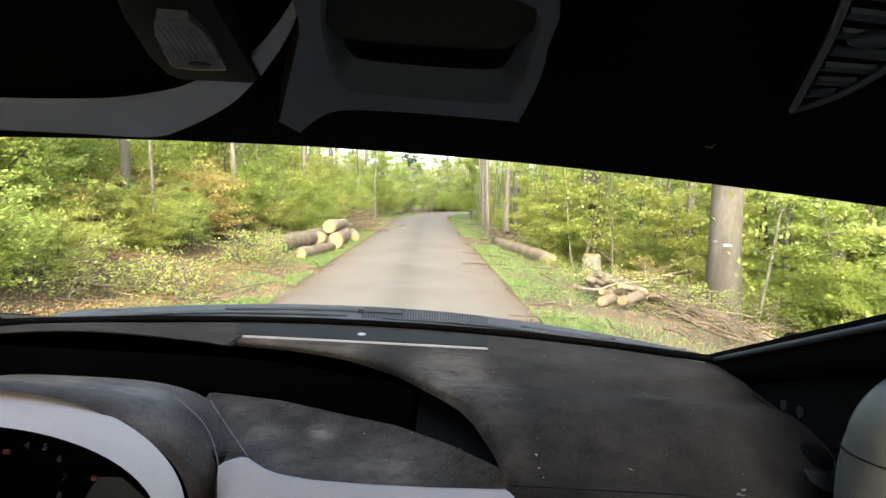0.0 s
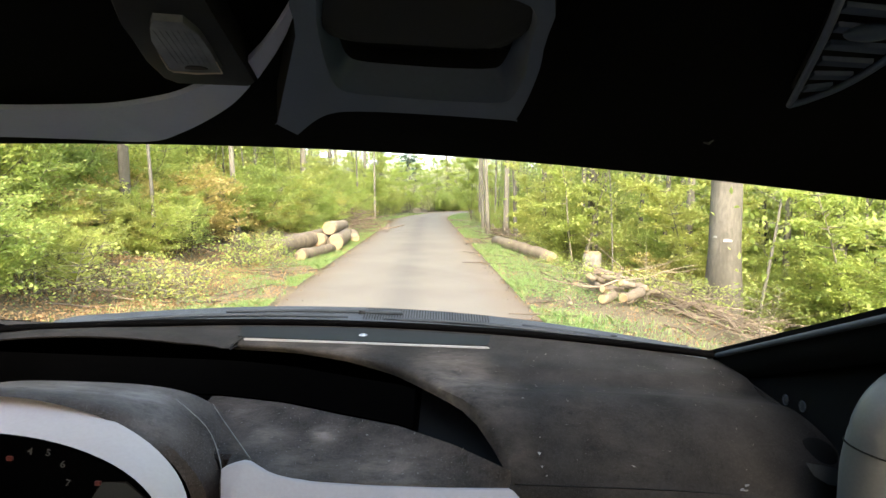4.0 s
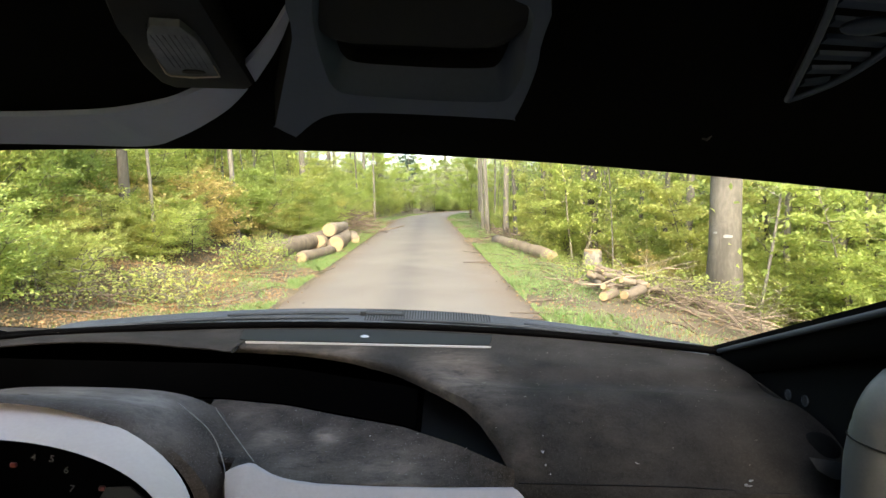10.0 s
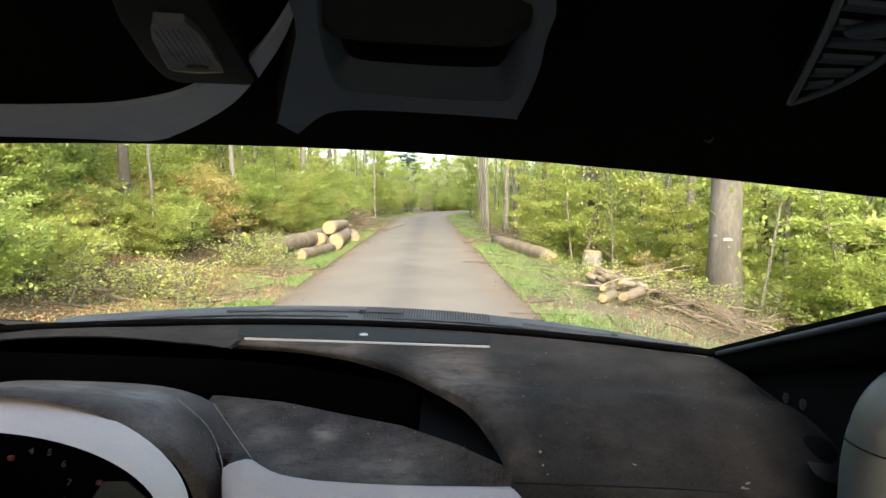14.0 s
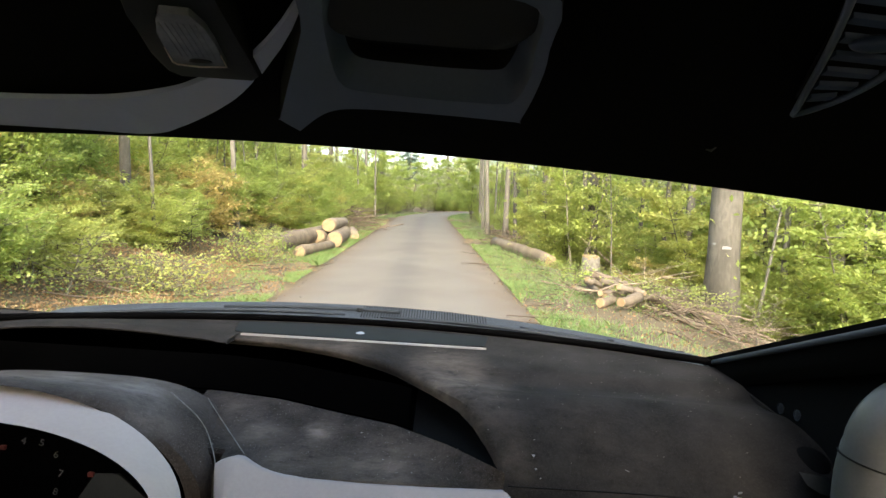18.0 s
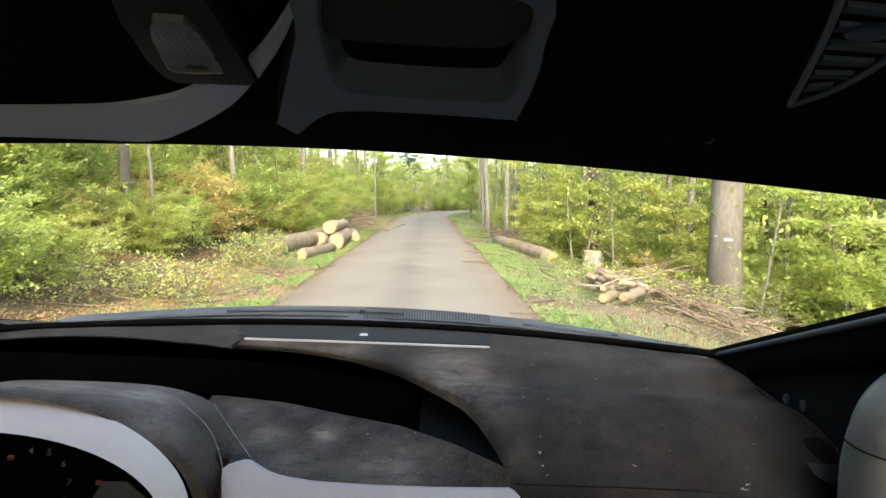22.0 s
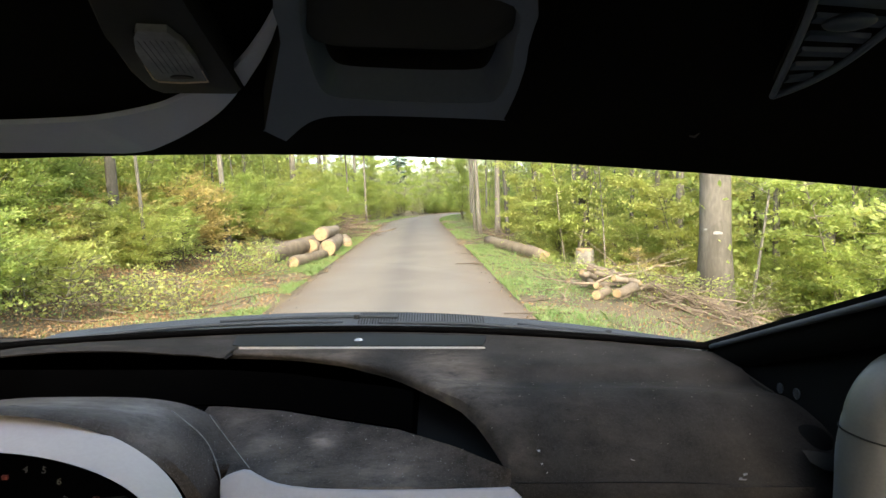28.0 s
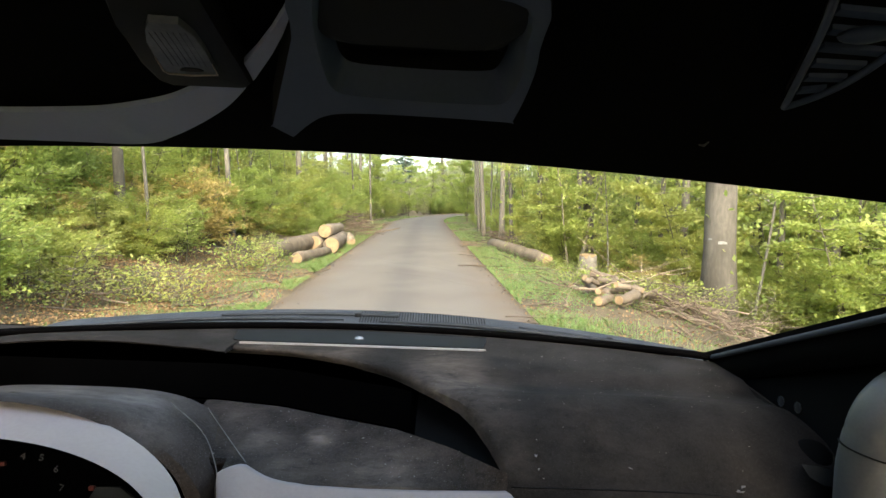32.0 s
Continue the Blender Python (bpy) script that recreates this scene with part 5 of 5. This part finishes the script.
# a thick beech with white paint marks, and a dark spruce where the road bends
marked = tree(91, 22, 0.245, (0.012, 0.0), 2600, 0.30, "thick grey beech trunk with two white paint marks")
MX, MY = 4.45, 8.3
marked.matrix_basis = pose(MX, MY, ground_z(MX, MY), 0, 0, 0)
for a0, a1, z in ((200, 214, 1.42), (236, 266, 1.36)):
    pts = []
    for t in np.linspace(a0, a1, 8):
        rr = 0.245 * (1 - 0.8 * z / 22) + 0.012
        pts.append((rr * math.cos(radians(t)) + 0.012 * z + 0.10 * math.sin(3 * z / 22 + 91), rr * math.sin(radians(t)) + 0.08 * math.sin(4 * z / 22 + 182), z))
    part("paint_mark", grid_mesh("paint_mark", [pts, [(x, y, zz + 0.038 + 0.010 * math.sin(31 * x + 9 * y)) for x, y, zz in pts]], M_WHITE, thick=0.006), marked, "white forester's paint mark")


def spruce(seed, height, label):
    rg = np.random.default_rng(seed)
    root = tagged(new("spruce"), label, "spruce tree")
    v, f = tube_geo([(0, 0, -0.3), (0, 0, height * 0.5), (0, 0, height)], [0.22, 0.14, 0.02], 8)
    part("trunk", mesh_ob("trunk", v, f, M_BARK, True), root)
    P, D, geos = [], [], []
    for k in range(150):
        t = rg.uniform(0.06, 0.98)
        a, L = rg.uniform(0, 6.283), (1 - t) * height * 0.24 + 0.25
        d = np.array([math.cos(a), math.sin(a), -0.18])
        q = np.linspace(0.15, 1, 26)[:, None] * d * L + (0, 0, t * height)
        q[:, 2] += 0.12 * L * np.linspace(0, 1, 26) ** 2
        geos.append(tube_geo([Vector(q[0]), Vector(q[13]), Vector(q[-1])], [0.02, 0.013, 0.005], 3, False))
        for _ in range(3):
            P.append(q + rg.normal(0, 0.07, q.shape))
            D.append(np.tile(d, (26, 1)) + (0, 0, -0.5))
    part("limbs", mesh_ob("limbs", *merge(geos), M_BARK), root)["kind"] = "stuff"
    P, D = np.concatenate(P), np.concatenate(D)
    v, f = leaf_quads(P, D, rg.uniform(0.16, 0.34, len(P)), rg, 0.4)
    part("needles", fast_mesh("needles", v, f, M_NEEDLE), root)
    return root


dark = spruce(95, 15, "dark green spruce standing beside the bend")
dark.matrix_basis = pose(-5.9, 96, ground_z(-5.9, 96), 0, 0, 0)

# ---- felled timber ----
def log(a, b, r, seed):
    rg = np.random.default_rng(seed)
    a, b = Vector(a), Vector(b)
    root = tagged(new("log"), "pale felled beech log with a fresh-cut end, lying on the bank", "log", "felled logs")
    root.location = a
    n, L = 9, b - a
    pts = [L * (k / n) + Vector((rg.normal(0, 0.012), rg.normal(0, 0.012), rg.normal(0, 0.012))) for k in range(n + 1)]
    v, f = tube_geo(pts, [r * (1.05 - 0.15 * k / n) * (1 + rg.normal(0, 0.025)) for k in range(n + 1)], 18)
    part("bark", mesh_ob("bark", v, f, M_LOGBARK, True), root)
    d = L.normalized()
    for p, s, rr in ((pts[0], -1, r * 1.03), (pts[-1], 1, r * 0.88)):
        q, w = tube_geo([p - d * s * 0.02, p + d * s * 0.006, p + d * s * 0.010], [rr * 0.93, rr * 0.93, rr * 0.90], 18)
        part("cut_end", mesh_ob("cut_end", q, w, M_CUT), root)
    return root


def on_ground(x, y, up=0.0):
    return (x, y, ground_z(x, y) + up)


for k, (x0, y0, u0, x1, y1, u1, r) in enumerate((
        (-3.65, 11.1, 0.20, -3.25, 15.2, 0.20, 0.21), (-2.95, 10.9, 0.11, -2.65, 12.7, 0.11, 0.12),
        (-2.75, 13.4, 0.18, -2.95, 16.2, 0.18, 0.20), (-3.2, 13.6, 0.16, -3.3, 16.4, 0.16, 0.18), (-2.98, 13.9, 0.48, -3.1, 16.6, 0.48, 0.17),
        (-2.62, 15.6, 0.13, -3.0, 17.6, 0.13, 0.14), (-4.3, 27.0, 0.5, -6.4, 24.4, 0.3, 0.2), (-4.6, 26.2, 0.8, -6.6, 25.6, 0.5, 0.17), (1.55, 15.0, 0.12, 2.35, 11.2, 0.14, 0.16))):
    log(on_ground(x0, y0, u0), on_ground(x1, y1, u1), r, k + 1)


rg = np.random.default_rng(77)
for k in range(24):
    x, y, a, L = 2.75 + rg.normal(0, 0.55), 7.7 + rg.normal(0, 0.55), rg.uniform(-0.9, 0.9) + (0 if k % 3 else 1.4), rg.uniform(0.5, 1.3)
    r = rg.uniform(0.035, 0.075)
    x1, y1, up = x + L * math.cos(a), y - L * math.sin(a), 0.08 * (k % 4)
    piece = log(on_ground(x, y, r + up), on_ground(x1, y1, r + up * rg.uniform(0.2, 1.0)), r, 40 + k)
    tagged(piece, "short sawn branch piece in a heap beside the road", "branch piece", "sawn branch pieces")


def stump(x, y, r, h, seed):
    """A sawn stump with root flare and a splintered edge."""
    rg = np.random.default_rng(seed)
    root = tagged(new("stump"), "sawn tree stump with torn bark and a pale cut top", "stump", "stumps")
    root.location = on_ground(x, y)
    v, f = tube_geo([(0, 0, -0.15), (0, 0, 0.05), (0, 0, 0.16), (0, 0, h * 0.7), (0, 0, h)], [r * 1.7, r * 1.35, r * 1.1, r, r * 0.98], 20)
    v = [Vector((p.x * (1 + 0.10 * math.sin(5 * math.atan2(p.y, p.x) + seed)), p.y * (1 + 0.10 * math.sin(4 * math.atan2(p.y, p.x))), p.z + (rg.uniform(-0.03, 0.05) if p.z > h * 0.9 else 0))) for p in v]
    part("bark", mesh_ob("bark", v, f, M_BARK, True), root)
    v, f = tube_geo([(0, 0, h - 0.03), (0, 0, h + 0.035), (0, 0, h + 0.04)], [r * 0.92, r * 0.92, r * 0.88], 20)
    part("cut_end", mesh_ob("cut_end", v, f, M_CUT), root)


stump(2.9, 10.2, 0.17, 0.42, 3)
stump(-5.0, 19.5, 0.28, 0.4, 4)
stump(5.9, 12.0, 0.26, 0.45, 5)


def brush_pile(cx, cy, spread, high, count, seed, r0, label, along_y=1.0):
    rg = np.random.default_rng(seed)
    root = tagged(new("brush_pile"), label, "brush pile", "brush piles")
    root.location = on_ground(cx, cy)
    z0 = ground_z(cx, cy)
    for k in range(count):
        px, py = rg.normal(0, spread * 0.42), rg.normal(0, spread * 0.42 * along_y)
        h = high * math.exp(-(px * px + (py / along_y) ** 2) / (spread * spread * 0.5)) * rg.uniform(0.05, 1.0)
        a = rg.uniform(0, 2 * math.pi)
        L = rg.uniform(0.7, 2.3) * spread * 0.75
        r = r0 * rg.uniform(0.35, 1.2)
        d = Vector((math.cos(a), math.sin(a), rg.normal(0, 0.16)))
        pts, rad = limb(Vector((px, py, 0)) - d * L / 2, d, L, r, rg, 0.28, 7)
        gz = [ground_z(cx + p.x, cy + p.y) - z0 for p in pts]
        pts = [Vector((p.x, p.y, max(p.z + h + g, g + r * 0.7))) for p, g in zip(pts, gz)]
        geos = [tube_geo(pts, rad, 6)]
        for _ in range(2):
            q = pts[int(rg.integers(2, 7))]
            sp, sr = limb(q, d + Vector((rg.normal(0, 0.7), rg.normal(0, 0.7), rg.normal(0.1, 0.3))), L * 0.35, r * 0.45, rg, 0.3, 4)
            geos.append(tube_geo(sp, sr, 4, False))
        part("branch", mesh_ob("branch", *merge(geos), M_TWIG, True), root)
    return root


brush_pile(-4.9, 6.6, 0.95, 0.3, 44, 9, 0.012, "loose brown brushwood strewn over the bank", 1.6)
brush_pile(3.05, 7.6, 1.2, 0.34, 64, 5, 0.018, "tangled heap of bare grey branches below the road", 0.9)
brush_pile(3.7, 7.0, 1.3, 0.28, 70, 15, 0.011, "low tangle of thin dry sticks below the road", 0.8)
brush_pile(-3.4, 19.6, 1.25, 1.0, 80, 6, 0.018, "dense brown heap of thin brushwood on the bank", 1.5)
brush_pile(-3.5, 22.5, 1.2, 0.8, 50, 7, 0.022, "brown heap of branches and offcuts beside the road", 1.6)
brush_pile(2.0, 17.0, 0.9, 0.35, 60, 8, 0.020, "low line of brushwood along the verge", 4.5)

# ---- grass, herbs and fallen leaves ----
def scatter(n, where, rg):
    """Points on the ground: where(rg) gives distance past the road edge (negative: left) and y."""
    out = np.empty((n, 3))
    for i in range(n):
        r, y = where(rg)
        x = road_mid(y) + (HALF + 0.02) * (1 if r > 0 else -1) + r
        out[i] = (x, y, ground_z(x, y))
    return out


def near_y(rg, a=2.5, b=45):
    """Mostly near the front of the car, some beside and behind it."""
    return rg.uniform(-13, a + 1) if rg.uniform() < 0.34 else a - 1.2 * rg.uniform() ** 2 + (b - a) * rg.uniform() ** 1.6


rg = np.random.default_rng(31)
P = np.concatenate([scatter(54000, lambda g: (-abs(g.normal(0.2, 0.65)) + 0.04, near_y(g, 4.5, 26)), rg), scatter(80000, lambda g: (abs(g.normal(0.4, 0.7)) - 0.05, near_y(g)), rg), scatter(44000, lambda g: (-abs(g.normal(0.5, 0.7)) + 0.05, near_y(g, 3)), rg)])
keep = np.array([lump(p[0], p[1], 0.55, 2.0) + 0.4 * lump(p[0], p[1], 2.0, 5.0) > -0.32 for p in P])
P = P[keep]
n = len(P)
a = rg.uniform(0, 6.283, n)
h = rg.uniform(0.02, 0.085, n) * np.array([1.0 + 0.9 * lump(p[0], p[1], 1.1, 8.0) for p in P])
w = rg.uniform(0.0012, 0.0032, n)
lean = rg.normal(0, 0.5, (n, 2)) * h[:, None]
side = np.stack([np.cos(a), np.sin(a), np.zeros(n)], 1) * w[:, None]
mid = P + np.stack([lean[:, 0] * 0.35, lean[:, 1] * 0.35, h * 0.6], 1)
tip = P + np.stack([lean[:, 0], lean[:, 1], h], 1)
v = np.stack([P - side, P + side, mid + side * 0.7, tip, mid - side * 0.7], 1).reshape(-1, 3)
f = np.arange(5 * n).reshape(-1, 5)
tagged(new("verge_grass", fast_mesh("verge_grass", v, f, M_GRASS)), "fresh green grass along the road's edges", "grass", kind="stuff")

P = np.concatenate([scatter(40000, lambda g: (abs(g.normal(0.9, 1.9)) + 0.1, near_y(g)), rg), scatter(30000, lambda g: (-abs(g.normal(1.6, 2.2)) - 0.1, near_y(g, 3)), rg)])
keep = np.array([lump(p[0], p[1], 0.45, 12.0) > -0.12 for p in P])
P = P[keep] + np.stack([np.zeros(keep.sum()), np.zeros(keep.sum()), rg.uniform(0.02, 0.16, keep.sum())], 1)
v, f = leaf_quads(P, rg.normal(0, 1, P.shape) * (1, 1, 0.3), rg.uniform(0.014, 0.034, len(P)), rg, 0.6)
tagged(new("ground_herbs", fast_mesh("ground_herbs", v, f, M_GRASS)), "low green herbs on the forest floor", "herbs", kind="stuff")

P = np.concatenate([scatter(44000, lambda g: (-abs(g.normal(1.5, 2.4)) - 0.05, near_y(g, 3.5, 30)), rg), scatter(26000, lambda g: (-g.uniform(1.0, 4.2), g.uniform(3.5, 11.5)), rg), scatter(22000, lambda g: (abs(g.normal(1.6, 1.8)) + 0.03, near_y(g, 2.5, 35)), rg)])
edge = np.concatenate([scatter(700, lambda g: (-abs(g.normal(0, 0.22)) - 0.001, near_y(g, 3.0, 30)), rg) + (0.14, 0, 0), scatter(700, lambda g: (abs(g.normal(0, 0.22)) + 0.001, near_y(g, 3.0, 30)), rg) - (0.14, 0, 0)])
P = np.concatenate([P, edge])
P[:, 2] += rg.uniform(0.004, 0.03, len(P))
v, f = leaf_quads(P, rg.normal(0, 1, P.shape) * (1, 1, 0.15), rg.uniform(0.017, 0.042, len(P)), rg, 0.6, 0.5)
tagged(new("leaf_litter", fast_mesh("leaf_litter", v, f, M_LITTER)), "dry copper-brown fallen leaves", "leaf litter", kind="stuff")

# small stones and clods along the road's edges
sv, sf = [], []
for k in range(900):
    side = -1 if k % 2 else 1
    y = near_y(rg, 3, 26)
    x = road_mid(y) + side * (HALF + rg.normal(0.02, 0.14))
    r = 0.006 + 0.018 * rg.uniform() ** 2.5
    c = Vector((x, y, ground_z(x, y) + r * 0.25))
    i = len(sv)
    sv += [c + Vector((dx * r * rg.uniform(0.7, 1.3), dy * r * rg.uniform(0.7, 1.3), dz * r * rg.uniform(0.5, 0.9))) for dx, dy, dz in ((1, 0, 0), (0, 1, 0), (-1, 0, 0), (0, -1, 0), (0, 0, 1), (0, 0, -1))]
    sf += [(i, i + 1, i + 4), (i + 1, i + 2, i + 4), (i + 2, i + 3, i + 4), (i + 3, i, i + 4), (i + 1, i, i + 5), (i + 2, i + 1, i + 5), (i + 3, i + 2, i + 5), (i, i + 3, i + 5)]
tagged(new("edge_stones", mesh_ob("edge_stones", sv, sf, M_ROAD)), "small pale stones and clods along the road's edges", "stones", kind="stuff")

# short sticks lying about
geos = []
for k in range(420):
    side = -1 if rg.uniform() < 0.55 else 1
    y = near_y(rg, 3, 30)
    x = road_mid(y) + side * (HALF + 0.1 + abs(rg.normal(0.8, 1.0)))
    L, aa = rg.uniform(0.15, 0.9), rg.uniform(0, 6.283)
    pts = [Vector((x + math.cos(aa) * L * t, y + math.sin(aa) * L * t, 0)) for t in (0, 0.5, 1)]
    pts = [Vector((p.x, p.y, ground_z(p.x, p.y) + 0.015 + 0.03 * rg.uniform())) for p in pts]
    r = rg.uniform(0.004, 0.013)
    geos.append(tube_geo(pts, [r, r, r * 0.5], 4, False))
tagged(new("fallen_sticks", mesh_ob("fallen_sticks", *merge(geos), M_TWIG)), "short dry sticks scattered on the verges", "sticks", kind="stuff")
for ob in golden + whips + bushes + rusty + saplings + thicket + trees + poles + seedlings:
    if "used" in ob:
        del ob["used"]
